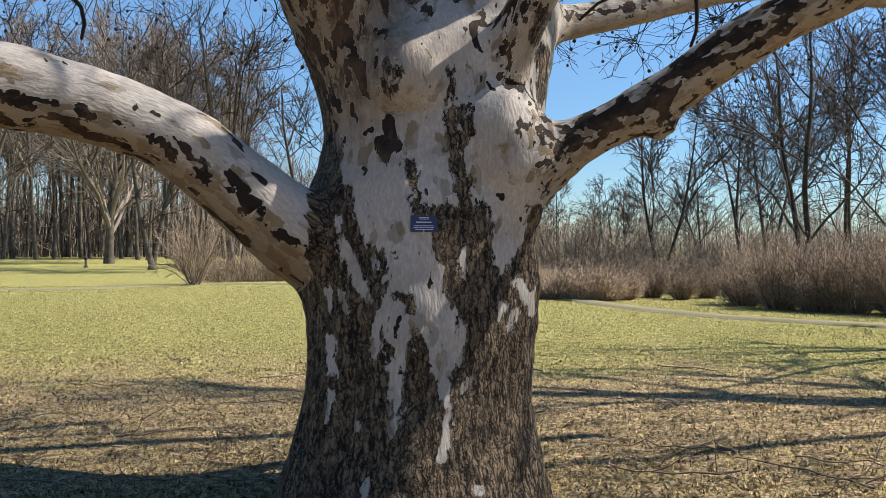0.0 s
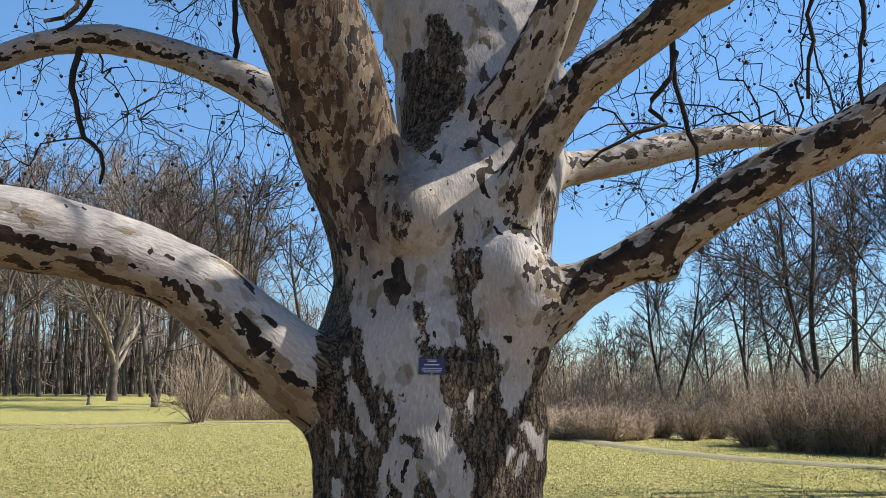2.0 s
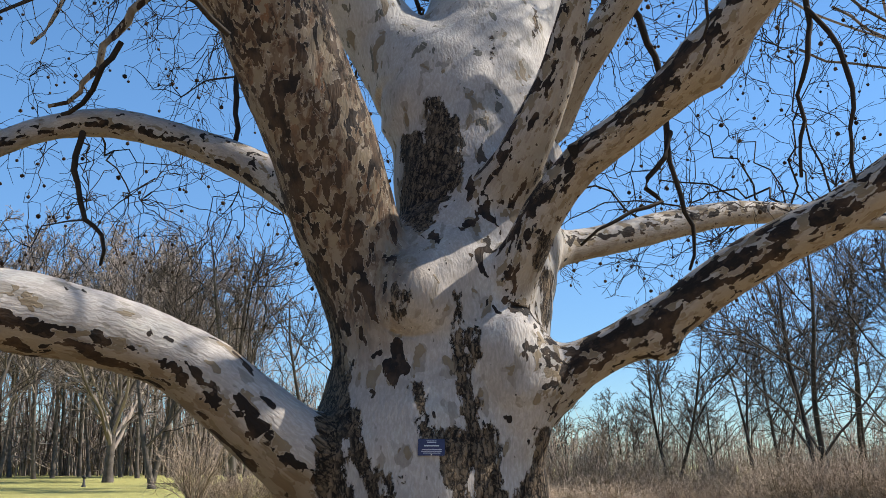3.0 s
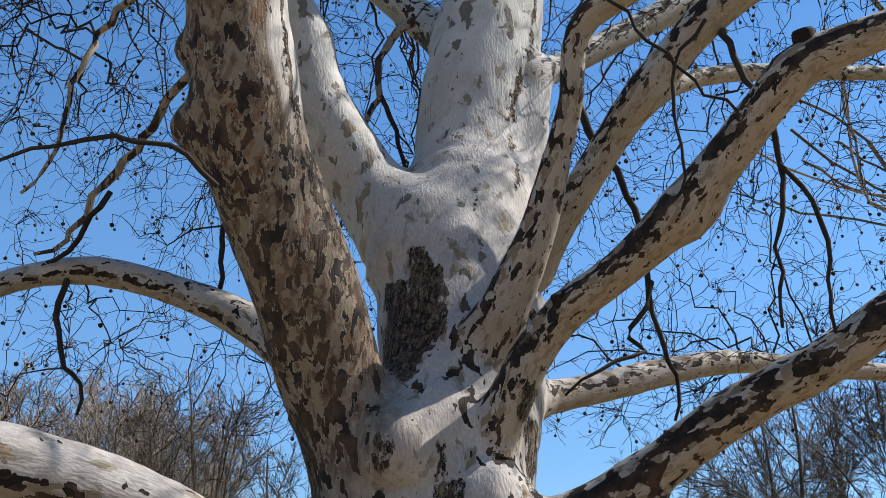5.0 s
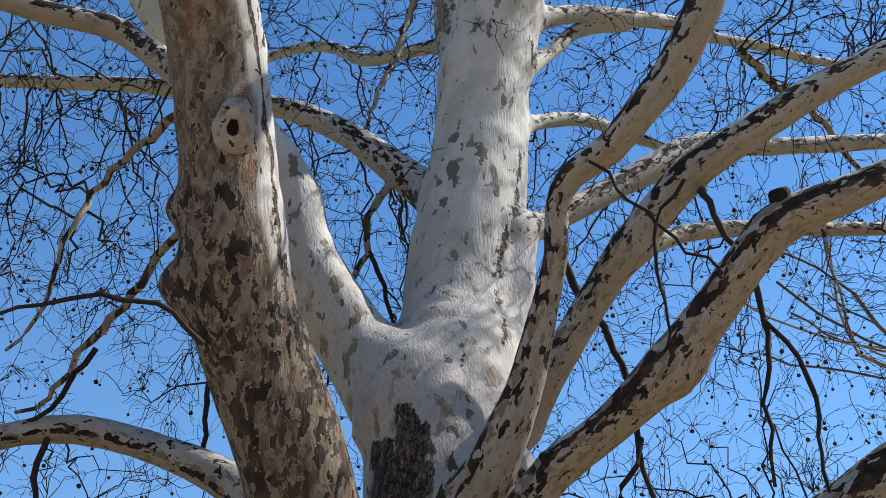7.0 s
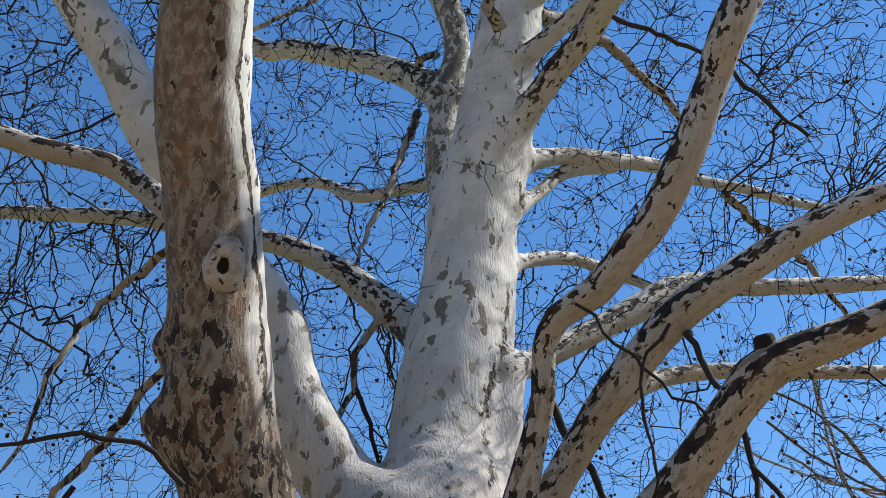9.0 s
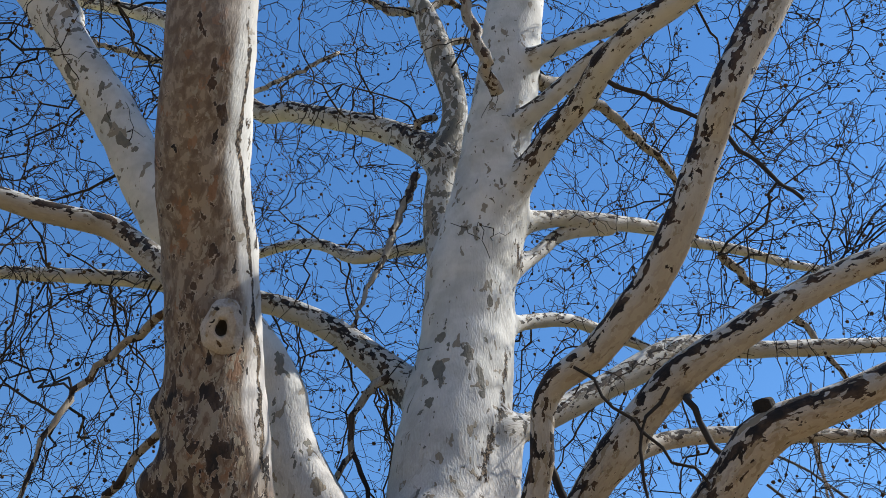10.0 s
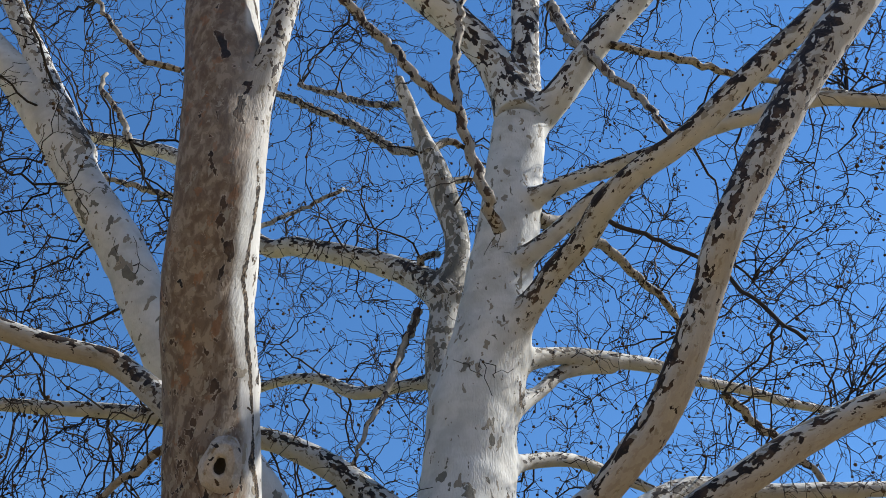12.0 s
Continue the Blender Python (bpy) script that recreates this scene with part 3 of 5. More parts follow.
branch([(1.957, 5.6, 5.358, 0.036), (1.865, 5.4, 5.212, 0.03), (1.937, 5.3, 4.888, 0.029), (1.972, 5.2, 4.597, 0.026), (2, 5.1, 4.294, 0.023), (2.027, 5.1, 4.054, 0.021), (1.954, 5.1, 3.595, 0.016), (1.912, 5.1, 3.129, 0.012)])
branch([(2.013, 5.1, 4.127, 0.02), (2.143, 5, 3.831, 0.019), (2.184, 5, 3.49, 0.016), (2.161, 5, 3.069, 0.012)])
branch([(1.063, 6.4, 5.268, 0.042), (1.172, 6.4, 4.937, 0.038), (1.322, 6.4, 4.685, 0.035), (1.426, 6.4, 4.395, 0.032), (1.48, 6.4, 4.134, 0.03), (1.499, 6.4, 3.754, 0.026), (1.535, 6.4, 3.469, 0.023), (1.656, 6.4, 3.077, 0.019), (1.6, 6.4, 2.868, 0.013)])
branch([(1.513, 6.4, 3.837, 0.028), (1.385, 6.3, 3.54, 0.023), (1.308, 6.3, 3.421, 0.023), (1.4, 6.3, 3.323, 0.019), (1.08, 6.2, 3.181, 0.015), (0.849, 6.2, 2.993, 0.011)])
branch([(1.014, 4.8, 5.047, 0.013), (1.17, 4.75, 4.801, 0.013), (1.347, 4.7, 4.535, 0.013), (1.49, 4.65, 4.337, 0.012), (1.645, 4.6, 4.177, 0.012)])
branch([(1.546, 4.7, 4.846, 0.015), (1.348, 4.7, 4.546, 0.014), (1.316, 4.7, 4.241, 0.012), (1.342, 4.7, 3.93, 0.011), (1.312, 4.7, 3.763, 0.008)])
branch([(-0.19, 7.5, 6.704, 0.068), (-0.391, 7.5, 6.502, 0.052), (-0.503, 7.5, 6.184, 0.043), (-0.475, 7.5, 5.926, 0.04), (-0.632, 7.5, 5.594, 0.034), (-0.696, 7.5, 5.329, 0.019)])
branch([(-0.465, 7.5, 5.926, 0.03), (-0.327, 7.5, 5.598, 0.027), (-0.252, 7.5, 5.284, 0.024)])
branch([(0.04, 7.9, 9.761, 0.065), (-0.126, 7.8, 9.047, 0.056), (-0.244, 7.7, 8.467, 0.048), (-0.398, 7.6, 7.924, 0.034), (-0.544, 7.5, 7.281, 0.022)])
branch([(0.864, 6.5, 9.589, 0.096), (0.751, 6.3, 9.715, 0.083), (0.575, 6.15, 10.4, 0.08), (0.398, 6, 11.16, 0.071), (0.364, 5.9, 11.849, 0.067), (0.452, 5.7, 13.167, 0.058), (0.513, 5.6, 14.44, 0.046)])
branch([(0.398, 6, 11.102, 0.064), (-0.032, 5.9, 11.507, 0.072), (-0.42, 5.8, 12.111, 0.074), (-1.014, 5.6, 12.84, 0.07), (-1.499, 5.5, 13.517, 0.065)])
branch([(2.49, 6.4, 13.421, 0.076), (3.509, 6.7, 13.643, 0.07), (4.413, 7, 13.834, 0.064), (5.376, 7.3, 14.087, 0.058), (6.407, 7.6, 14.405, 0.051)])
branch([(1.85, 6.7, 15.044, 0.109), (1.995, 6.5, 13.706, 0.085), (2.365, 6.3, 12.532, 0.072), (2.622, 6.1, 11.594, 0.054), (2.789, 6, 10.712, 0.038)])
branch([(1.384, 7.1, 10.574, 0.113), (1.864, 7.48, 10.896, 0.097), (2.315, 7.86, 10.985, 0.085), (2.824, 8.24, 10.825, 0.072), (3.303, 8.62, 10.638, 0.058), (3.486, 9, 10.608, 0.044)])
branch([(1.905, 6, 9.223, 0.033), (2.202, 5.9, 8.91, 0.029), (2.576, 5.7, 8.384, 0.025), (2.823, 5.5, 7.713, 0.024), (3.074, 5.3, 7.008, 0.018)])
branch([(3.758, 8.8, 9.438, 0.075), (4.183, 9.03, 9.15, 0.069), (4.736, 9.27, 8.785, 0.055), (5.208, 9.5, 8.127, 0.04)])
branch([(-2.464, 9.5, 12.969, 0.05), (-1.874, 9.65, 13.622, 0.043), (-1.242, 9.8, 14.38, 0.045)])
branch([(0.117, 7.8, 12.743, 0.086), (-0.374, 8.3, 13.468, 0.083), (-1.05, 8.8, 14.727, 0.081), (-1.818, 9.3, 15.908, 0.078), (-2.69, 9.8, 17.157, 0.073)])
branch([(-0.274, 7.8, 13.911, 0.066), (-0.782, 8.4, 14.788, 0.067), (-1.424, 9, 15.915, 0.067), (-2.265, 9.6, 17.161, 0.062)])
branch([(0.117, 7.9, 12.947, 0.071), (0.36, 8, 13.309, 0.069), (0.569, 8.1, 13.324, 0.061)])
branch([(0.357, 7.9, 12.126, 0.068), (0.555, 8, 12.417, 0.062), (0.719, 8.1, 12.532, 0.047)])
branch([(0.05, 8, 10.648, 0.063), (0.118, 8, 10.808, 0.063), (0.261, 8.1, 10.98, 0.064)])
branch([(-3.874, 10, 14.178, 0.074), (-4.749, 10.15, 14.688, 0.066), (-5.46, 10.3, 15.151, 0.058)])
branch([(-3.124, 6.6, 12.66, 0.051), (-3.543, 6.5, 12.668, 0.051), (-4.01, 6.4, 13.172, 0.044), (-4.47, 6.3, 13.871, 0.038)])
branch([(-3.492, 6.8, 11.356, 0.054), (-3.772, 6.8, 11.94, 0.049), (-4.127, 6.8, 12.497, 0.044), (-4.142, 6.8, 12.838, 0.03)])
branch([(-2.655, 6.7, 4, 0.033), (-2.693, 6.7, 3.661, 0.028), (-2.609, 6.7, 3.329, 0.024), (-2.458, 6.7, 3.165, 0.02), (-2.464, 6.7, 2.961, 0.014)])
branch([(-2.324, 6.4, 4.515, 0.028), (-2.449, 6.4, 4.305, 0.026), (-2.597, 6.5, 4.095, 0.024), (-2.784, 6.6, 4.048, 0.016)])

# share of brown flakes on each limb
COVER = {"trunk": -0.1, "left_stem": 0.62, "second_stem": -0.1, "left_low_limb": -0.1, "left_high_limb": 0.0, "right_low_limb": 0.62,
         "right_mid_limb": 0.15, "right_rising_limb": 0.48, "bent_limb": 0.36, "fork_limb": 0.34, "crossing_limb": 0.4, "upper_right_limb": 0.5}

# patches of the bark as strokes over its surface (place and half width): bare skin, furrowed old plates, brown flakes
BARE, OLD, FLAKED = [], [], []


def bare(*nodes):
    BARE.append(nodes)


def plate(*nodes):
    OLD.append(nodes)


def flaked(*nodes):
    FLAKED.append(nodes)


bare((-0.37, 5.57, 1.93, 0.147), (-0.35, 5.54, 1.77, 0.153), (-0.23, 5.49, 1.55, 0.176), (-0.17, 5.48, 1.36, 0.167), (-0.14, 5.46, 1.18, 0.194))
bare((0.02, 5.50, 1.18, 0.082), (0.05, 5.51, 1.05, 0.070), (0.04, 5.51, 0.93, 0.057))
# tongue of bare skin, with the sunlit streak on it painted in
bare((-0.04, 5.47, 1.08, 0.041), (-0.02, 5.48, 0.92, 0.044), (0.02, 5.50, 0.77, 0.038), (0.04, 5.49, 0.64, 0.026), (0.02, 5.47, 0.49, 0.032), (0.00, 5.44, 0.38, 0.013))
bare((-0.29, 5.46, 1.18, 0.075), (-0.25, 5.45, 1.02, 0.057), (-0.27, 5.45, 0.80, 0.038), (-0.26, 5.44, 0.68, 0.035), (-0.28, 5.41, 0.54, 0.028))
bare((-0.36, 5.48, 1.13, 0.038), (-0.37, 5.49, 1.02, 0.025), (-0.39, 5.50, 0.94, 0.013))
bare((-0.57, 5.58, 1.60, 0.029), (-0.51, 5.56, 1.46, 0.038), (-0.44, 5.53, 1.31, 0.038), (-0.41, 5.51, 1.25, 0.019))
bare((-0.64, 5.62, 1.03, 0.029), (-0.63, 5.61, 0.91, 0.026), (-0.61, 5.59, 0.83, 0.016))
bare((-0.65, 5.63, 1.29, 0.033), (-0.64, 5.62, 1.21, 0.016))
bare((-0.57, 5.58, 1.29, 0.016), (-0.55, 5.58, 1.21, 0.013))
bare((-0.60, 5.60, 1.68, 0.029))
bare((-0.63, 5.59, 0.72, 0.023), (-0.65, 5.58, 0.59, 0.016))
bare((-0.41, 5.38, 0.26, 0.029), (-0.42, 5.36, 0.21, 0.019))
bare((0.20, 5.48, 0.22, 0.016), (0.21, 5.46, 0.18, 0.013))
bare((0.29, 5.67, 1.91, 0.059), (0.38, 5.72, 1.75, 0.105), (0.36, 5.69, 1.59, 0.105), (0.34, 5.67, 1.46, 0.042), (0.33, 5.66, 1.39, 0.016))
# sunlit right edge of the trunk, painted in as pale bare skin
bare((0.43, 5.73, 1.36, 0.026), (0.50, 5.76, 1.29, 0.046), (0.54, 5.83, 1.19, 0.030))
bare((0.41, 5.71, 1.18, 0.026), (0.37, 5.69, 1.07, 0.016))
bare((0.09, 5.53, 1.55, 0.029), (0.11, 5.54, 1.39, 0.025))
bare((0.34, 5.66, 1.21, 0.029), (0.31, 5.65, 1.13, 0.016))
bare((0.14, 5.57, 0.82, 0.023), (0.12, 5.56, 0.76, 0.016))
bare((-0.48, 5.51, 0.56, 0.026))
bare((-0.08, 5.56, 2.00, 0.121), (-0.06, 5.53, 1.90, 0.108))
plate((-0.22, 5.57, 2.05, 0.029), (-0.18, 5.54, 1.97, 0.038), (-0.17, 5.51, 1.87, 0.038), (-0.15, 5.50, 1.74, 0.038))
plate((-0.16, 5.50, 1.77, 0.035), (-0.01, 5.52, 1.76, 0.041), (0.15, 5.57, 1.75, 0.064), (0.21, 5.60, 1.67, 0.083))
plate((0.06, 5.52, 1.62, 0.070), (0.04, 5.52, 1.43, 0.051), (0.09, 5.52, 1.27, 0.057), (0.17, 5.56, 1.11, 0.070))
plate((0.20, 5.58, 1.55, 0.070), (0.25, 5.60, 1.36, 0.084), (0.23, 5.59, 1.17, 0.083))
plate((0.04, 5.62, 2.55, 0.023), (0.05, 5.64, 2.33, 0.029), (0.07, 5.60, 2.07, 0.039), (0.11, 5.57, 1.90, 0.051), (0.12, 5.56, 1.78, 0.051))
plate((0.12, 5.65, 2.36, 0.046), (0.14, 5.62, 2.23, 0.058), (0.09, 5.62, 2.13, 0.039))
plate((0.38, 5.67, 2.00, 0.026))
plate((0.53, 5.66, 2.79, 0.060), (0.61, 6.07, 2.70, 0.057))
plate((0.54, 5.96, 2.51, 0.024), (0.53, 5.70, 2.31, 0.020))
plate((-0.24, 5.47, 1.29, 0.025), (-0.19, 5.46, 1.27, 0.025), (-0.19, 5.45, 1.22, 0.016))
plate((-0.14, 5.45, 1.09, 0.022), (-0.13, 5.45, 1.03, 0.022), (-0.18, 5.45, 1.02, 0.022))
plate((-0.41, 5.54, 1.54, 0.022), (-0.33, 5.51, 1.52, 0.028), (-0.32, 5.49, 1.42, 0.022))
plate((-0.29, 5.48, 1.39, 0.016), (-0.39, 5.49, 1.24, 0.019))
plate((-0.65, 5.69, 1.94, 0.053), (-0.69, 5.63, 1.81, 0.059), (-0.65, 5.59, 1.61, 0.071))
plate((-0.59, 5.62, 2.27, 0.029), (-0.63, 5.66, 2.13, 0.052), (-0.67, 5.72, 2.01, 0.060))
plate((-0.31, 5.51, 2.56, 0.045), (-0.32, 5.54, 2.44, 0.029))
plate((-0.29, 5.46, 1.00, 0.025), (-0.35, 5.48, 0.97, 0.019))
plate((-0.09, 5.46, 1.02, 0.025), (-0.17, 5.45, 0.87, 0.057), (-0.15, 5.43, 0.68, 0.063))
flaked((-0.32, 5.59, 2.30, 0.029), (-0.30, 5.60, 2.23, 0.042), (-0.27, 5.59, 2.14, 0.029))
flaked((-0.38, 5.59, 2.14, 0.045), (-0.34, 5.59, 2.08, 0.039), (-0.32, 5.57, 2.00, 0.013))
flaked((-0.56, 5.60, 2.77, 0.073), (-0.51, 5.59, 2.61, 0.065), (-0.46, 5.57, 2.48, 0.045))
flaked((-0.69, 5.61, 2.71, 0.046), (-0.59, 5.60, 2.48, 0.046), (-0.53, 5.60, 2.32, 0.046))
flaked((-0.45, 5.58, 2.33, 0.029), (-0.43, 5.59, 2.22, 0.026))
flaked((-0.50, 5.61, 2.13, 0.026), (-0.46, 5.60, 2.02, 0.019))
flaked((0.34, 5.70, 2.62, 0.027), (0.32, 5.71, 2.54, 0.027))
flaked((0.28, 5.66, 1.90, 0.016), (0.31, 5.67, 1.85, 0.026))
flaked((-0.09, 5.76, 2.94, 0.027))
flaked((-1.14, 5.29, 1.95, 0.028), (-1.08, 5.33, 1.87, 0.034), (-1.03, 5.36, 1.81, 0.034), (-0.96, 5.39, 1.77, 0.025))
flaked((-1.01, 5.36, 1.93, 0.019), (-0.93, 5.42, 1.91, 0.019))
flaked((-1.19, 5.42, 2.21, 0.029))
flaked((-1.36, 5.20, 2.08, 0.019))
flaked((-1.26, 5.25, 2.10, 0.022))
flaked((-1.28, 5.24, 2.01, 0.019))
flaked((-2.17, 4.83, 2.16, 0.034), (-2.02, 4.87, 2.18, 0.027), (-1.90, 4.92, 2.18, 0.021), (-1.82, 5.01, 2.14, 0.031), (-1.76, 5.10, 2.09, 0.031), (-1.63, 5.21, 2.04, 0.019), (-1.45, 5.23, 2.00, 0.016))
flaked((-1.39, 5.28, 1.92, 0.013), (-1.28, 5.39, 1.77, 0.019), (-1.18, 5.48, 1.65, 0.029), (-1.09, 5.52, 1.58, 0.029))
flaked((-1.53, 5.13, 2.12, 0.012))
plate((-0.27, 6.40, 3.77, 0.091), (-0.20, 6.26, 3.54, 0.144), (-0.22, 6.19, 3.29, 0.162), (-0.18, 5.91, 3.06, 0.072))
plate((-0.13, 6.38, 4.03, 0.052), (-0.01, 6.24, 3.82, 0.072), (0.02, 6.14, 3.59, 0.059), (0.01, 6.05, 3.37, 0.058))
plate((-0.95, 5.25, 5.10, 0.011), (-0.92, 5.24, 4.84, 0.011), (-0.87, 5.32, 4.57, 0.011), (-0.77, 5.38, 4.17, 0.014), (-0.72, 5.41, 4.04, 0.017), (-0.65, 5.45, 3.89, 0.028), (-0.58, 5.50, 3.74, 0.017))
plate((0.52, 5.54, 3.19, 0.044), (0.68, 6.30, 3.56, 0.039))
plate((0.57, 5.64, 2.87, 0.061), (0.63, 6.10, 2.75, 0.058), (0.58, 6.03, 2.48, 0.046))
plate((0.29, 6.49, 4.59, 0.012), (0.30, 6.39, 4.32, 0.012))
plate((0.62, 6.96, 5.74, 0.009), (0.58, 6.90, 5.34, 0.009), (0.64, 6.78, 4.94, 0.009), (0.63, 6.66, 4.62, 0.013))
plate((-0.25, 5.49, 2.55, 0.029), (-0.28, 5.52, 2.46, 0.026))
flaked((0.39, 5.73, 3.56, 0.018), (0.35, 5.76, 3.47, 0.032), (0.30, 5.81, 3.41, 0.018))
flaked((0.39, 5.90, 3.19, 0.025), (0.45, 5.85, 3.27, 0.028))
flaked((0.11, 5.86, 3.08, 0.021))
flaked((-0.99, 5.52, 3.39, 0.062), (-0.90, 5.55, 3.19, 0.061), (-0.76, 5.55, 3.05, 0.047))
flaked((-0.71, 5.40, 3.77, 0.048), (-0.64, 5.45, 3.58, 0.044), (-0.53, 5.54, 3.32, 0.037))
flaked((-0.84, 5.33, 3.93, 0.031), (-0.94, 5.35, 3.75, 0.037))
flaked((-1.04, 5.45, 3.57, 0.055), (-1.11, 5.40, 3.77, 0.034))
flaked((-0.42, 5.60, 2.71, 0.027), (-0.36, 5.54, 2.55, 0.026))
flaked((-1.23, 5.08, 5.00, 0.033), (-1.19, 5.08, 4.88, 0.025))
flaked((-1.47, 5.32, 4.41, 0.029), (-1.37, 5.31, 4.29, 0.025))
flaked((-1.30, 5.12, 4.67, 0.018), (-1.29, 5.14, 4.60, 0.014))
flaked((-0.79, 7.00, 4.79, 0.031), (-0.72, 5.41, 4.00, 0.024))
flaked((-0.68, 6.74, 5.15, 0.022), (-0.63, 6.75, 5.04, 0.022))
bare((-0.66, 5.47, 3.37, 0.047), (-0.65, 5.49, 3.27, 0.030))
bare((-0.76, 5.48, 3.30, 0.034))
bare((-1.01, 5.30, 3.98, 0.041), (-0.91, 5.29, 4.09, 0.041))
bare((-0.39, 5.70, 3.14, 0.041), (-0.37, 5.71, 3.04, 0.034))
bare((-0.49, 5.61, 2.86, 0.040), (-0.43, 5.65, 2.90, 0.030))
flaked((0.24, 7.08, 6.58, 0.055), (0.31, 7.00, 6.35, 0.044))
flaked((0.18, 7.02, 6.18, 0.034))
flaked((0.54, 7.02, 6.73, 0.035), (0.53, 7.00, 6.53, 0.025))
flaked((0.29, 7.12, 6.91, 0.021))
flaked((0.63, 7.02, 6.49, 0.035), (0.65, 7.01, 6.24, 0.029))
flaked((0.78, 7.10, 7.57, 0.027), (0.73, 7.09, 7.29, 0.026))
flaked((0.17, 6.78, 5.17, 0.022))
flaked((0.47, 7.08, 8.12, 0.033), (0.57, 7.05, 8.25, 0.028))
flaked((-0.08, 7.65, 6.57, 0.074), (-0.17, 7.77, 6.71, 0.049))
flaked((-1.49, 4.90, 5.93, 0.020), (-1.46, 4.92, 5.85, 0.016))
flaked((-1.30, 4.54, 6.82, 0.033), (-1.36, 4.43, 6.92, 0.029))
flaked((-1.42, 4.34, 7.04, 0.033), (-1.41, 4.29, 7.17, 0.025))
flaked((-1.62, 4.55, 6.64, 0.020))
plate((-1.19, 4.63, 7.04, 0.008), (-1.08, 5.08, 6.20, 0.012))
plate((1.07, 7.27, 8.15, 0.040), (1.09, 7.36, 7.94, 0.040))
plate((0.90, 7.23, 6.88, 0.016), (0.84, 7.17, 6.29, 0.015), (0.70, 7.01, 5.80, 0.029), (0.60, 6.91, 5.39, 0.028))
bare((-1.34, 4.82, 6.12, 0.039))
flaked((-3.00, 6.39, 8.94, 0.041), (-2.87, 6.39, 8.71, 0.035), (-2.65, 6.39, 8.52, 0.034))
flaked((-3.54, 6.36, 9.66, 0.038), (-3.46, 6.43, 9.48, 0.031))
flaked((-0.22, 7.74, 6.88, 0.044))
flaked((-1.74, 3.96, 9.02, 0.035), (-1.62, 3.99, 8.72, 0.029))
flaked((-1.42, 4.11, 8.08, 0.041), (-1.41, 4.09, 8.46, 0.033))
flaked((-1.52, 4.20, 7.40, 0.021), (-1.57, 4.15, 7.61, 0.022))
flaked((-1.62, 4.55, 6.63, 0.020))
flaked((-1.20, 4.90, 6.12, 0.016))
plate((-0.09, 6.35, 3.95, 0.06), (-0.10, 6.2, 3.6, 0.13), (-0.12, 6.1, 3.3, 0.11), (-0.16, 5.95, 3.1, 0.06))


def stroke_field(p, strokes, soft=0.10):
    """1 inside the strokes, fading to 0 just outside; depth counts less than place on the face."""
    out = np.zeros(len(p))
    q = p * (1, 0.45, 1)
    for s in strokes:
        a = np.array(s)
        a[:, 1] *= 0.45
        if len(a) == 1:
            a = np.vstack([a, a + (0, 0, -0.01, 0)])
        for u, w in zip(a[:-1], a[1:]):
            lo, hi = np.minimum(u, w)[:3] - 0.35, np.maximum(u, w)[:3] + 0.35
            near = np.flatnonzero(np.all((q > lo) & (q < hi), axis=1))
            if not len(near):
                continue
            d = w[:3] - u[:3]
            t = np.clip((q[near] - u[:3]) @ d / (d @ d), 0, 1)
            dist = np.linalg.norm(q[near] - u[:3] - t[:, None] * d, axis=1) - (u[3] + t * (w[3] - u[3]))
            out[near] = np.maximum(out[near], np.clip(0.5 - dist / soft, 0, 1))
    return out


def nearest_on(line, p):
    """For points p: distance to a tapered line, unit way off it, place along it and index."""
    best = np.full(len(p), 1e9)
    way, idx = np.zeros((len(p), 3)), np.zeros(len(p))
    for i in range(len(line) - 1):
        a, b = line[i, :3], line[i + 1, :3]
        d = b - a
        t = np.clip((p - a) @ d / (d @ d + 1e-12), 0, 1)
        off = p - a - t[:, None] * d
        n = np.linalg.norm(off, axis=1) + 1e-9
        dist = n - (line[i, 3] + t * (line[i + 1, 3] - line[i, 3]))
        m = dist < best
        best[m], idx[m] = dist[m], i + t[m]
        way[m] = off[m] / n[m, None]
    return best, way, idx


def field(lines, p, k):
    """Smooth union of all lines: value and gradient at p, plus each line's distance."""
    dist = np.full((len(lines), len(p)), 9.0)
    grad = np.zeros((len(lines), len(p), 3))
    for j, line in enumerate(lines):
        r = line[:, 3].max() + 0.3
        lo, hi = line[:, :3].min(0) - r, line[:, :3].max(0) + r
        m = np.all((p > lo) & (p < hi), axis=1)
        if m.any():
            dist[j, m], grad[j, m], _ = nearest_on(line, p[m])
    low = dist.min(0)
    w = np.exp(-(dist - low) / k)
    tot = w.sum(0)
    val = low - k * np.log(tot)
    w /= tot
    return val, np.einsum("jn,jnk->nk", w, grad), dist


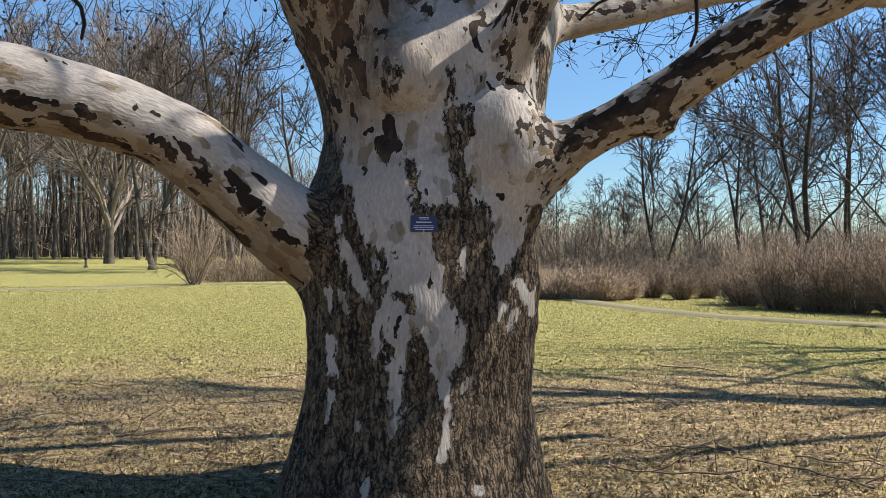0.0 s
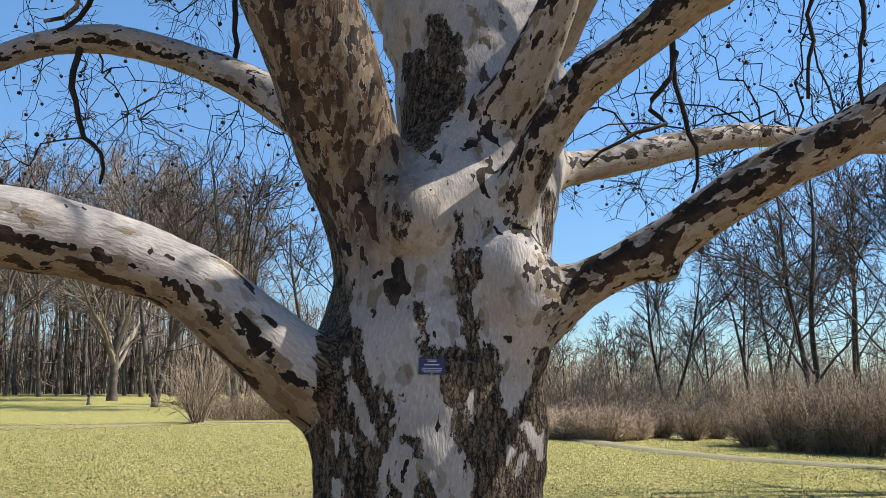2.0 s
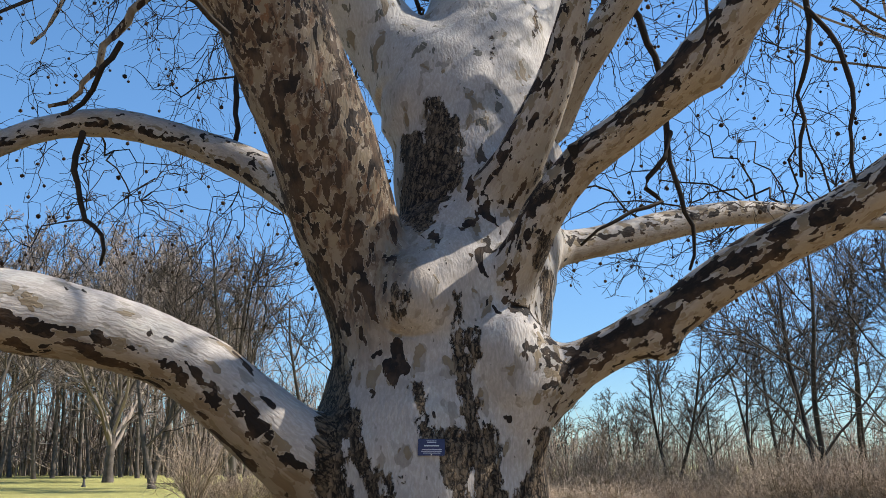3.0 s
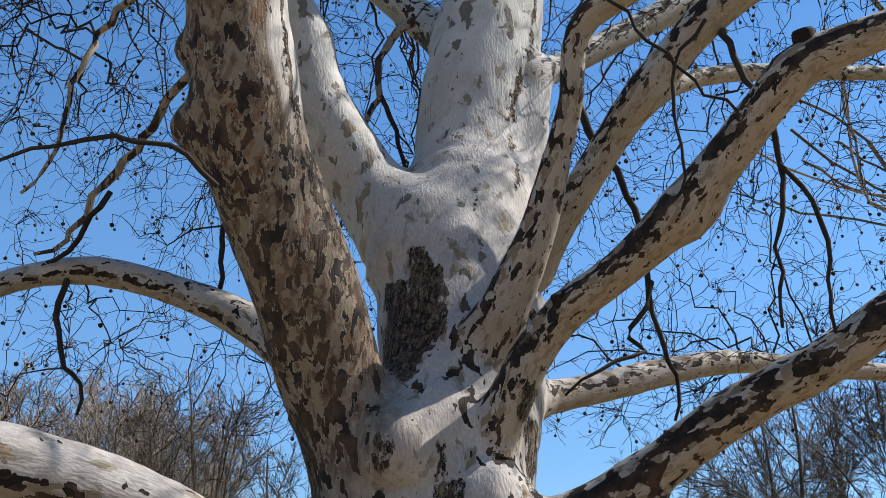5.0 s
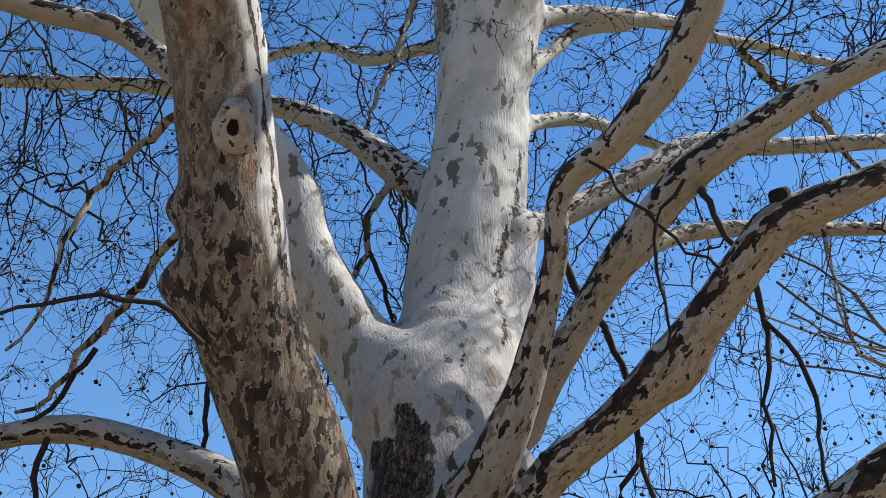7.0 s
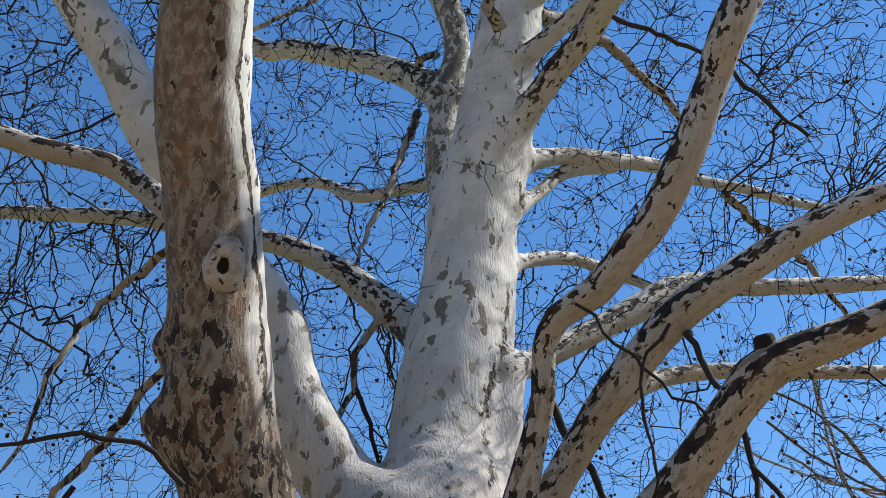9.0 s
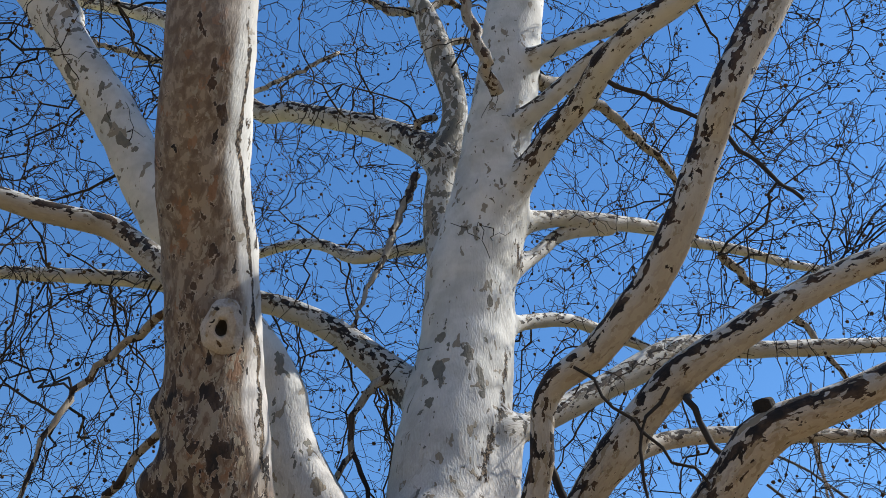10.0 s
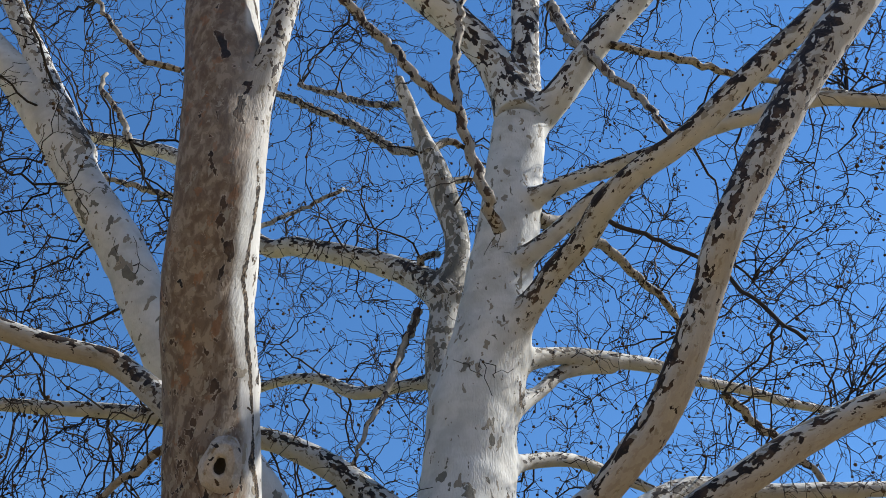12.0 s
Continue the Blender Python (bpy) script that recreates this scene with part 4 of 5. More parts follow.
def whole_pieces(quads, own):
    """Gives stray patches of faces to the part around them, so that each part is one piece."""
    e = np.sort(np.stack([quads, np.roll(quads, -1, 1)], 2).reshape(-1, 2), axis=1)
    key = e[:, 0].astype(np.int64) * (quads.max() + 1) + e[:, 1]
    order = np.argsort(key, kind="stable")
    same = key[order][1:] == key[order][:-1]
    a, b = order[:-1][same] // 4, order[1:][same] // 4
    for _ in range(2):
        lab = np.arange(len(quads))
        m = own[a] == own[b]
        p, q = a[m], b[m]
        while True:
            low = lab.copy()
            np.minimum.at(low, p, lab[q])
            np.minimum.at(low, q, lab[p])
            low = low[low]
            if (low == lab).all():
                break
            lab = low
        size = np.bincount(lab, minlength=len(quads))
        best = {}
        for r in np.unique(lab):
            k = own[r]
            if k not in best or size[r] > size[best[k]]:
                best[k] = r
        stray = lab != np.array([best[k] for k in own])
        m = (own[a] != own[b])
        changed = False
        for i, j in ((a, b), (b, a)):
            mm = m & stray[i] & ~stray[j]
            for r, k in dict(zip(lab[i[mm]].tolist(), own[j[mm]].tolist())).items():
                own[lab == r] = k
                changed = True
        if not changed:
            break
    return own


def build_sycamore():
    tree = empty("sycamore_tree", (-0.19, 6.2, 0), "huge old sycamore with flaking white and brown bark, bare of leaves", "tree")
    root = np.array(tree.location)
    lines = [spline(n, 0.2) for _, n in SCAFFOLD] + [spline(n, 0.2) for n in SWELLS]
    raw = Tubes()
    for ln in lines:
        raw.add(np.vstack([ln[0, :3] * 2 - ln[1, :3], ln[:, :3]]), np.concatenate([[0.01], ln[:, 3]]), 20, True)
    ob = new("raw_tree", raw.mesh("raw_tree", BARK))
    mod = ob.modifiers.new("join", "REMESH")
    mod.mode, mod.voxel_size = "VOXEL", 0.0245
    full = bpy.data.meshes.new_from_object(ob.evaluated_get(bpy.context.evaluated_depsgraph_get()))
    bpy.data.objects.remove(ob)
    n = len(full.vertices)
    v = np.empty(n * 3)
    full.vertices.foreach_get("co", v)
    v = v.reshape(-1, 3)
    for s in range(0, n, 20000):
        val, g, _ = field(lines, v[s:s + 20000], 0.055)
        ln = np.linalg.norm(g, axis=1)[:, None] + 1e-6
        v[s:s + 20000] -= np.clip(val, -0.09, 0.09)[:, None] * g / ln
    # ownership, place along the limb, cover
    owner = np.zeros(n, int)
    nl = len(SCAFFOLD)
    frames = []
    for j in range(nl):
        ln = lines[j]
        seg = np.concatenate([[0], np.cumsum(np.linalg.norm(np.diff(ln[:, :3], axis=0), axis=1))])
        tan = np.gradient(ln[:, :3], axis=0)
        tan /= np.linalg.norm(tan, axis=1)[:, None]
        u = np.zeros_like(tan)
        ref = np.array((0, -1.0, 0))
        for i in range(len(ln)):
            ref = ref - tan[i] * (ref @ tan[i])
            ref /= np.linalg.norm(ref)
            u[i] = ref
        frames.append((seg, u, np.cross(tan, u)))
        grad_all, share = np.zeros((n, 3)), np.zeros((nl, n))
    for s in range(0, n, 20000):
        sl = slice(s, s + 20000)
        val, g, dist = field(lines, v[sl], 0.055)
        grad_all[sl] = g
        v[sl] -= np.clip(val, -0.06, 0.06)[:, None] * g
        dl = dist[:nl].copy()
        dl[1:] += 0.03
        owner[sl] = dl.argmin(0)
        w = np.exp(-(dl - dl.min(0)) / 0.07)
        share[:, sl] = w / w.sum(0)
    upright = {"trunk", "left_stem", "second_stem", "back_stem", "crown_mid_limb"}

    def along(j, pts):
        """Place round and along limb j; upright stems simply use their place in the world."""
        if SCAFFOLD[j][0] in upright:
            return pts
        seg, u, w = frames[j]
        _, _, idx = nearest_on(lines[j], pts)
        i0 = np.clip(idx.astype(int), 0, len(seg) - 2)
        t = idx - i0
        off = pts - lines[j][i0, :3] - t[:, None] * (lines[j][i0 + 1, :3] - lines[j][i0, :3])
        uu = u[i0] + t[:, None] * (u[i0 + 1] - u[i0])
        ww = w[i0] + t[:, None] * (w[i0 + 1] - w[i0])
        small = float(np.clip(0.2 / lines[j][:, 3].mean(), 1, 1.7))
        return small * np.stack([(off * uu).sum(1), (off * ww).sum(1) + j * 3.7, seg[i0] + t * (seg[i0 + 1] - seg[i0])], 1)

    names = [k for k, _ in SCAFFOLD]
    flake = np.array([COVER.get(k, 0.22) for k in names]) @ share
    on_left = share[names.index("left_stem")]
    x, y, z = v.T
    gz = grad_all[:, 2]
    trunk = owner == 0
    # the foot of the trunk keeps its old plates
    foot = np.clip((np.where(x < -0.42, 2.02, 1.90) - z) / 0.2, 0, 1)
    back = np.clip((y - 6.3) / 0.3, 0, 1) * np.clip((3.2 - z) / 1.0, 0, 1)
    old = np.where(trunk, np.maximum(foot, back), 0.0)
    low_left = owner == names.index("left_low_limb")
    old = np.maximum(old, low_left * np.clip((x + 0.80) / 0.08, 0, 1))
    # dark furrowed bark behind the fork of the low limb
    nook = (trunk | (owner == names.index("left_stem"))) & (z > 1.8) & (z < 2.8)
    old = np.maximum(old, nook * np.clip((-0.56 - (z - 1.95) * 0.24 - x) / 0.05, 0, 1))
    skin, plates, browned = stroke_field(v, BARE), stroke_field(v, OLD, 0.13), stroke_field(v, FLAKED, 0.09)
    old = np.maximum(old * (1 - skin), plates * 0.95)
    # dark flakes gather along limb flanks; undersides clean, tops painted pale for sunlight
    weathered = np.array([0.0 if k in ("trunk", "left_stem", "second_stem", "left_low_limb", "left_high_limb") else 1.0 for k in names]) @ share
    flank = 0.50 * np.exp(-((gz - 0.15) / 0.42) ** 2) - 0.55 * np.clip(-gz - 0.3, 0, 1) - 0.9 * np.clip(gz - 0.85, 0, 1)
    flake = flake + 0.14 * value_noise(v * 1.3, 9) + weathered * flank
    flake = flake - on_left * (0.36 * np.clip((z - 4.3) / 1.6, 0, 1) + 0.25 * np.clip((z - 6.0) / 1.5, 0, 1))
    # limb undersides: shade and warm bounce painted as ochre; the left stem's skin is tan
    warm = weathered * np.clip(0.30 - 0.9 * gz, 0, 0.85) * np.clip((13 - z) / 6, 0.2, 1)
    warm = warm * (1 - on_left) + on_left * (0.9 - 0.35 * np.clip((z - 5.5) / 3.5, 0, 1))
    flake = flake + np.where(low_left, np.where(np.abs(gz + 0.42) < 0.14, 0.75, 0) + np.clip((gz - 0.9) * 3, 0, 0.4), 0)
    # undersides of the low and high left limbs take the same painted ochre
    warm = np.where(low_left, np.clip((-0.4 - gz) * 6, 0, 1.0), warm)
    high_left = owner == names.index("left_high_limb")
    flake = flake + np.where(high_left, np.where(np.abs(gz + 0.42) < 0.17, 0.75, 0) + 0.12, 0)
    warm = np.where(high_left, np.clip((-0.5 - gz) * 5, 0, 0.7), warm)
    flake = flake - 0.35 * skin - 0.10 * share[0] * np.clip((z - 4) / 3, 0, 1)
    flake = np.maximum(flake, 1.5 * browned - 0.2)
    tawny = on_left * np.clip((z - 1.9) / 0.6, 0.5, 1)
    strip = on_left * np.clip((grad_all[:, 0] - 0.62 + 0.12 * value_noise(v * (6, 6, 2.2), 4)) / 0.10, 0, 1) * np.clip((z - 4.3) / 0.4, 0, 1)
    tawny, warm, flake = tawny * (1 - strip), warm * (1 - 0.9 * strip), flake - 0.5 * strip
    crack = on_left * np.exp(-((grad_all[:, 0] - 0.86 + 0.07 * value_noise(v * (5, 5, 1.5), 6)) / 0.035) ** 2) * np.clip((z - 4.3) / 0.4, 0, 1)
    old = np.maximum(old, 0.9 * crack)
    # the smooth stems shed grey-olive scales
    grey = (share[0] + share[names.index("second_stem")] + share[names.index("back_stem")]) * np.clip((z - 3.4) / 0.6, 0, 1)
    # gentle lumps everywhere, ridges on the old bark
    def lumps(sx, sz, seed):
        return np.array([noise.noise((p * sx + seed, q * sx, r * sz)) for p, q, r in v.tolist()])

    d = 0.016 * lumps(3.0, 2.6, 1) + 0.007 * lumps(8.0, 6.0, 7)
    d += np.clip(old, 0, 1) * (0.022 * (0.35 - np.abs(lumps(13.0, 3.0, 3))) + 0.008 * lumps(24.0, 8.0, 5))
    thick = np.minimum(1, np.array([lines[j][:, 3].mean() for j in range(nl)])[owner] / 0.25)
    v = v + grad_all * (d * thick)[:, None]
    full.vertices.foreach_set("co", v.ravel())
    full.update()
    normals = np.empty(n * 3)
    full.vertices.foreach_get("normal", normals)
    normals = normals.reshape(-1, 3)
    quads = np.empty(len(full.polygons) * 4, int)
    full.polygons.foreach_get("vertices", quads)
    quads = quads.reshape(-1, 4)
    fo = whole_pieces(quads, owner[quads].min(1))
    for j, name in enumerate(names):
        q = quads[fo == j]
        if not len(q):
            continue
        used, inv = np.unique(q, return_inverse=True)
        me = bpy.data.meshes.new("trunk" if j == 0 else "limb")
        me.from_pydata((v[used] - root).tolist(), [], inv.reshape(-1, 4).tolist())
        me.materials.append(BARK)
        me.polygons.foreach_set("use_smooth", [True] * len(q))
        me.attributes.new("bark", "FLOAT_VECTOR", "POINT").data.foreach_set("vector", along(j, v[used]).ravel())
        me.attributes.new("old", "FLOAT", "POINT").data.foreach_set("value", old[used])
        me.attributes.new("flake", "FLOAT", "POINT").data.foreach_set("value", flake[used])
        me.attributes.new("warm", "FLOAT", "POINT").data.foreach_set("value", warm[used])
        me.attributes.new("grey", "FLOAT", "POINT").data.foreach_set("value", grey[used])
        me.attributes.new("tawny", "FLOAT", "POINT").data.foreach_set("value", tawny[used])
        me.update()
        me.normals_split_custom_set_from_vertices(normals[used].tolist())
        part("trunk" if j == 0 else "limb", me, tree)
    bpy.data.meshes.remove(full)
    return tree, root, lines[:nl], v


TREE, ROOT, LINES, SKIN = build_sycamore()


def tube_part(name, nodes, seed, sides=8):
    """A lesser branch: one tapering, slightly kinked tube."""
    rng = np.random.default_rng(seed)
    ln = spline(nodes, 0.10)
    ln[1:-1, :3] += rng.normal(0, 0.012, (len(ln) - 2, 3)) + rng.normal(0, 0.15, (len(ln) - 2, 3)) * ln[1:-1, 3:4]
    t = Tubes()
    t.add(ln[:, :3] - ROOT, ln[:, 3] * 0.8 * rng.uniform(0.92, 1.08, len(ln)), sides)
    me = t.mesh(name, BARK if ln[:, 3].max() > 0.044 else TWIG)
    k = len(me.vertices)
    co = np.empty(k * 3)
    me.vertices.foreach_get("co", co)
    co = co.reshape(-1, 3)
    me.attributes.new("bark", "FLOAT_VECTOR", "POINT").data.foreach_set("vector", (co * (1, 1, 0.6) + seed).ravel())
    me.attributes.new("old", "FLOAT", "POINT").data.foreach_set("value", np.full(k, 0.12))
    me.attributes.new("flake", "FLOAT", "POINT").data.foreach_set("value", np.full(k, 0.55))
    me.attributes.new("warm", "FLOAT", "POINT").data.foreach_set("value", np.full(k, 0.95))
    part(name, me, TREE)
    return ln


BRANCH_LINES = [tube_part("branch", n, 100 + i) for i, n in enumerate(BRANCHES)]


def build_twigs():
    """Twigs that reach from the limbs into all the free air of the crown, and hanging seed balls."""
    rng = np.random.default_rng(11)
    balls = []
    fine = Tubes()
    clean = {"trunk", "left_stem", "left_low_limb", "right_low_limb", "second_stem"}
    pool = [ln[:, :3] for (k, _), ln in zip(SCAFFOLD, LINES) if k not in clean]
    pool += [ln[ln[:, 2] > 7.5, :3] for (k, _), ln in zip(SCAFFOLD, LINES) if k in ("left_stem", "second_stem")]
    pool += [ln[:, :3] for ln in BRANCH_LINES]
    pool = [p for q in pool for p in q]

    def aims(count, spread, low, high, near, far):
        """Points all over the crown, as evenly spread over the sky as in depth."""
        a, e = radians(spread) * rng.uniform(-1, 1, count), np.radians(rng.uniform(low, high, count))
        d = rng.uniform(near, far, count) * (1 - 0.28 * np.sin(e) ** 2) / np.cos(e)
        return np.stack([d * np.sin(a) * np.cos(e), d * np.cos(a) * np.cos(e), 1.6 + d * np.sin(e)], 1)

    def reach(a, b, step, kink, sag):
        """A kinked, sagging line from a to b."""
        ln = float(np.linalg.norm(b - a))
        k = max(3, int(ln / step))
        s = np.linspace(0, 1, k + 1)[:, None]
        walkabout = np.cumsum(rng.normal(0, kink * step, (k + 1, 3)), axis=0)
        walkabout -= walkabout[0] + s * (walkabout[-1] - walkabout[0])
        walkabout[1:-1] += rng.normal(0, 0.2 * step, (k - 1, 3))
        p = a + s * (b - a) + walkabout
        p[:, 2] += (sag * ln * 4 * s * (1 - s))[:, 0]
        return p, ln

    # (count, longest reach, step, kink, radius at the root, at the tip, sides)
    for level, (count, most, step, kink, r0, r1, sides) in enumerate((
            (480, 3.0, 0.16, 0.22, 0.0150, 0.0066, 5), (4600, 1.2, 0.095, 0.24, 0.0068, 0.0044, 4), (22000, 0.42, 0.07, 0.22, 0.0046, 0.0033, 3))):
        tree = kdtree.KDTree(len(pool))
        for i, p in enumerate(pool):
            tree.insert(p, i)
        tree.balance()
        grown, single = [], 0
        for b in aims(count, (58, 52, 48)[level], 9, 66, 7.6, 13.5):
            if b[1] < 7.4 and abs(b[0]) < 0.36 * b[2] and rng.random() > 0.15:
                continue
            if rng.random() > 0.30 + 0.085 * b[2]:
                continue
            a, _, dist = tree.find(b)
            if dist > most * 2.2:
                continue
            if dist > most:
                b = np.array(a) + (b - np.array(a)) * most / dist * rng.uniform(0.5, 1)
            elif dist < 0.08 or (level == 0 and dist < 0.45):
                continue
            p, ln = reach(np.array(a), b, step, kink, rng.uniform(-0.02, 0.16))
            grown.extend(p[1:])
            rad = np.linspace(min(r0, r1 + ln * 0.007), r1, len(p)) * rng.uniform(0.85, 1.2) * min(1.15, 0.46 + 0.055 * p[0, 2])
            if level == 0 and single < 299:
                single += 1
                one = Tubes()
                one.add(p - ROOT, rad, sides, False)
                part("twig", one.mesh("twig", TWIG), TREE)
            else:
                fine.add(p - ROOT, rad, sides, False)
            if level and rng.random() < 0.2:
                q = wander(rng, p[-1], (rng.normal(0, .3), rng.normal(0, .3), -1), rng.uniform(0.05, 0.12), 2, 0.2, -0.1)
                fine.add(q - ROOT, [0.0022] * 3, 3, False)
                balls.append((q[-1] - ROOT, rng.uniform(0.016, 0.022)))
        pool = pool + grown
    tagged(part("twig_growth", fine.mesh("twig_growth", TWIG), TREE, "hair-thin bare twigs"), kind="stuff")
    # seed balls: rough little spheres
    bm = bmesh.new()
    bmesh.ops.create_icosphere(bm, subdivisions=1, radius=1)
    base = np.array([q.co[:] for q in bm.verts])
    faces = [[q.index for q in f.verts] for f in bm.faces]
    bm.free()
    vs, fs = [], []
    for c, r in balls:
        k = len(vs) * len(base)
        vs.append(base * r * rng.uniform(0.9, 1.1, (len(base), 1)) + c)
        fs += [[k + i for i in f] for f in faces]
    me = mesh_from("seed_ball_cluster", np.concatenate(vs), fs, SEED)
    tagged(part("seed_ball_cluster", me, TREE, "small brown hanging seed balls"), kind="stuff")


build_twigs()


def lathe(name, profile, mat, sides=20, wob=0.0, seed=0):
    """A turned shape about z, with an uneven rim."""
    r = np.random.default_rng(seed)
    a = np.arange(sides) * 2 * math.pi / sides
    k = 1 + wob * (np.sin(2 * a + seed) + 0.7 * np.sin(3 * a + 2 * seed) + 0.4 * np.sin(7 * a)) + 0.15 * wob * r.normal(0, 1, sides)
    v = [(q * k[j] * math.cos(a[j]), q * k[j] * math.sin(a[j]), h) for q, h in profile for j in range(sides)]
    f = [(i * sides + j, i * sides + (j + 1) % sides, (i + 1) * sides + (j + 1) % sides, (i + 1) * sides + j) for i in range(len(profile) - 1) for j in range(sides)]
    me = mesh_from(name, v, f, mat)
    n = len(v)
    me.attributes.new("bark", "FLOAT_VECTOR", "POINT").data.foreach_set("vector", (np.array(v) * 0.09 + seed).ravel())
    me.attributes.new("old", "FLOAT", "POINT").data.foreach_set("value", np.full(n, 0.22))
    me.attributes.new("flake", "FLOAT", "POINT").data.foreach_set("value", np.full(n, 0.0))
    me.attributes.new("tawny", "FLOAT", "POINT").data.foreach_set("value", np.full(n, 0.12))
    me.attributes.new("warm", "FLOAT", "POINT").data.foreach_set("value", np.full(n, 0.15))
    return me


def scar(at, way, size, seed, stretch=1.3):
    """A healed branch hole: swollen lip round a dark hollow."""
    m = Vector(way).to_track_quat("Z", "Y").to_matrix().to_4x4()
    lip = part("knot", lathe("knot", [(2.1, -1.2), (1.8, -0.6), (1.5, -0.2), (1.36, -0.02), (1.26, -0.08), (1.12, 0.12), (0.98, 0.10), (0.88, 0.16), (0.70, 0.10), (0.58, -0.1), (0.5, -0.4)], BARK, 26, 0.07, seed), TREE, "swollen pale knot")
    part("knot_hollow", lathe("knot_hollow", [(0.56, -0.12), (0.42, -0.45), (0.2, -0.6), (0.001, -0.62)], CUT, 24, 0.05, seed), lip, "dark hollow of the knot")
    for o in (lip, ):
        o.matrix_local = Matrix.Translation(Vector(at) - Vector(ROOT)) @ m @ Matrix.Diagonal((size, size * stretch, size, 1))


def stub(at, way, r, length, label):
    m = Vector(way).to_track_quat("Z", "Y").to_matrix().to_4x4()
    o = part("stub", lathe("stub", [(1.25, -0.6), (1.05, 0.3), (1.0, 0.85), (0.85, 1.0), (0.001, 0.96)], CUT, 14, 0.06, 3), TREE, label)
    o.matrix_local = Matrix.Translation(Vector(at) - Vector(ROOT)) @ m @ Matrix.Diagonal((r, r, length, 1))


scar((-1.192, 4.93, 5.381), (0.12, -1, -0.55), 0.07, 5)
scar((-1.589, 5.38, 5.058), (-0.9, -0.4, -0.2), 0.045, 6)
stub((1.981, 4.42, 4.486), (-0.25, -0.35, 1), 0.06, 0.1, 'dark weathered branch stub')
stub((0.736, 5.42, 3.372), (-0.5, -0.4, 0.8), 0.04, 0.06, 'dark weathered branch stub')


# ---- trees, shrubs and woods round the lawn ----
def bare_tree_meshes(seed, height, spread, trunk_r, clear, limbs, rise=0.6, stems=1, fine=0.006, twigs=4, deep=3, mats=(WOODBARK, WOODTWIG)):
    """Trunk mesh and crown mesh of a leafless tree."""
    rng = np.random.default_rng(seed)
    trunk, crown = Tubes(), Tubes()

    def grow(start, way, length, r, level):
        steps = (9, 6, 4, 3)[level]
        p = wander(rng, start, way, length, steps, (0.10, 0.16, 0.22, 0.25)[level], (0.05, 0.05, 0.04, 0.02)[level])
        rad = np.maximum(np.linspace(r, r * 0.35, len(p)), fine * (3, 2, 1.3, 1)[level])
        crown.add(p, rad, (5, 4, 3, 3)[level], False)
        if level == deep:
            return
        for _ in range((7, 6, twigs)[level]):
            i = rng.integers(max(1, len(p) // 4), len(p))
            d = p[i] - p[i - 1]
            d /= np.linalg.norm(d)
            s = rng.normal(0, 1, 3)
            s -= d * (s @ d)
            s /= np.linalg.norm(s)
            grow(p[i], d * 0.9 + s * rng.uniform(0.5, 0.9), length * rng.uniform(0.32, 0.55), rad[i] * 0.55, level + 1)

    for k in range(stems):
        lean = rng.normal(0, 0.04 if stems == 1 else 0.17, 2)
        p = wander(rng, (0.15 * k * math.cos(k * 2.1), 0.15 * k * math.sin(k * 2.1), -0.1), (lean[0], lean[1], 1), height * 0.93, 14, 0.045, 0.03)
        rad = trunk_r * np.linspace(1, 0.12, 15) ** 0.8
        rad[0] *= 1.35
        trunk.add(p, rad, 8)
        for _ in range(limbs // stems):
            f = rng.uniform(clear, 0.97)
            i = min(13, int(f * 14))
            q = p[i] + (p[i + 1] - p[i]) * (f * 14 - i)
            a = rng.uniform(0, 2 * math.pi)
            w = (math.cos(a), math.sin(a), rise + rng.uniform(-0.2, 0.5))
            grow(q, w, spread * rng.uniform(0.6, 1.1) * (1.15 - 0.75 * (f - clear) / (1 - clear)), trunk_r * 0.46 * (1.2 - f), 0)
    return trunk.mesh("trunk", mats[0]), crown.mesh("crown", mats[1])


def plant(meshes, name, at, scale, turn, label, group):
    x, y = at
    ob = empty(name, (x, y, float(ground_z(x, y))), label, "tree", group)
    part("trunk", meshes[0], ob)
    part("crown", meshes[1], ob)
    ob.scale = (scale,) * 3
    ob.rotation_euler = (0, 0, turn)
    return ob


rng = np.random.default_rng(3)
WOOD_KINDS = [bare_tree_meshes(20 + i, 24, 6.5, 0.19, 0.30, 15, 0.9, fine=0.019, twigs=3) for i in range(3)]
BROAD_KINDS = [bare_tree_meshes(40 + i, 11, 5.6, 0.15, 0.15, 12, 0.9, stems=2, fine=0.0095, twigs=3, mats=(WOODBARK, DARKTWIG)) for i in range(2)]
LOW_KIND = bare_tree_meshes(60, 17, 11.5, 0.36, 0.10, 30, 1.15, fine=0.018, twigs=3)
DARK_KINDS = [bare_tree_meshes(44 + i, 12, 5.4, 0.13, 0.12, 20, 1.0, stems=2, fine=0.0085, twigs=3, mats=(DARKBARK, DARKTWIG)) for i in range(2)]
STEM_KIND = bare_tree_meshes(70, 9, 3.6, 0.10, 0.22, 16, 1.0, stems=2, fine=0.0085, twigs=3, mats=(DARKBARK, DARKTWIG))


def at_angle(deg, dist):
    return dist * math.sin(radians(deg)), dist * math.cos(radians(deg))


# tall woods beyond the lawn
for i in range(46):
    deg = -33 + 22 * (i + rng.uniform(-.4, .4)) / 46
    plant(WOOD_KINDS[i % 3], "woodland_tree", at_angle(deg, rng.uniform(92, 135)), rng.uniform(0.8, 1.12), rng.uniform(0, 6.28),
          "tall slim leafless woodland tree with grey bark", "trees of the wood")
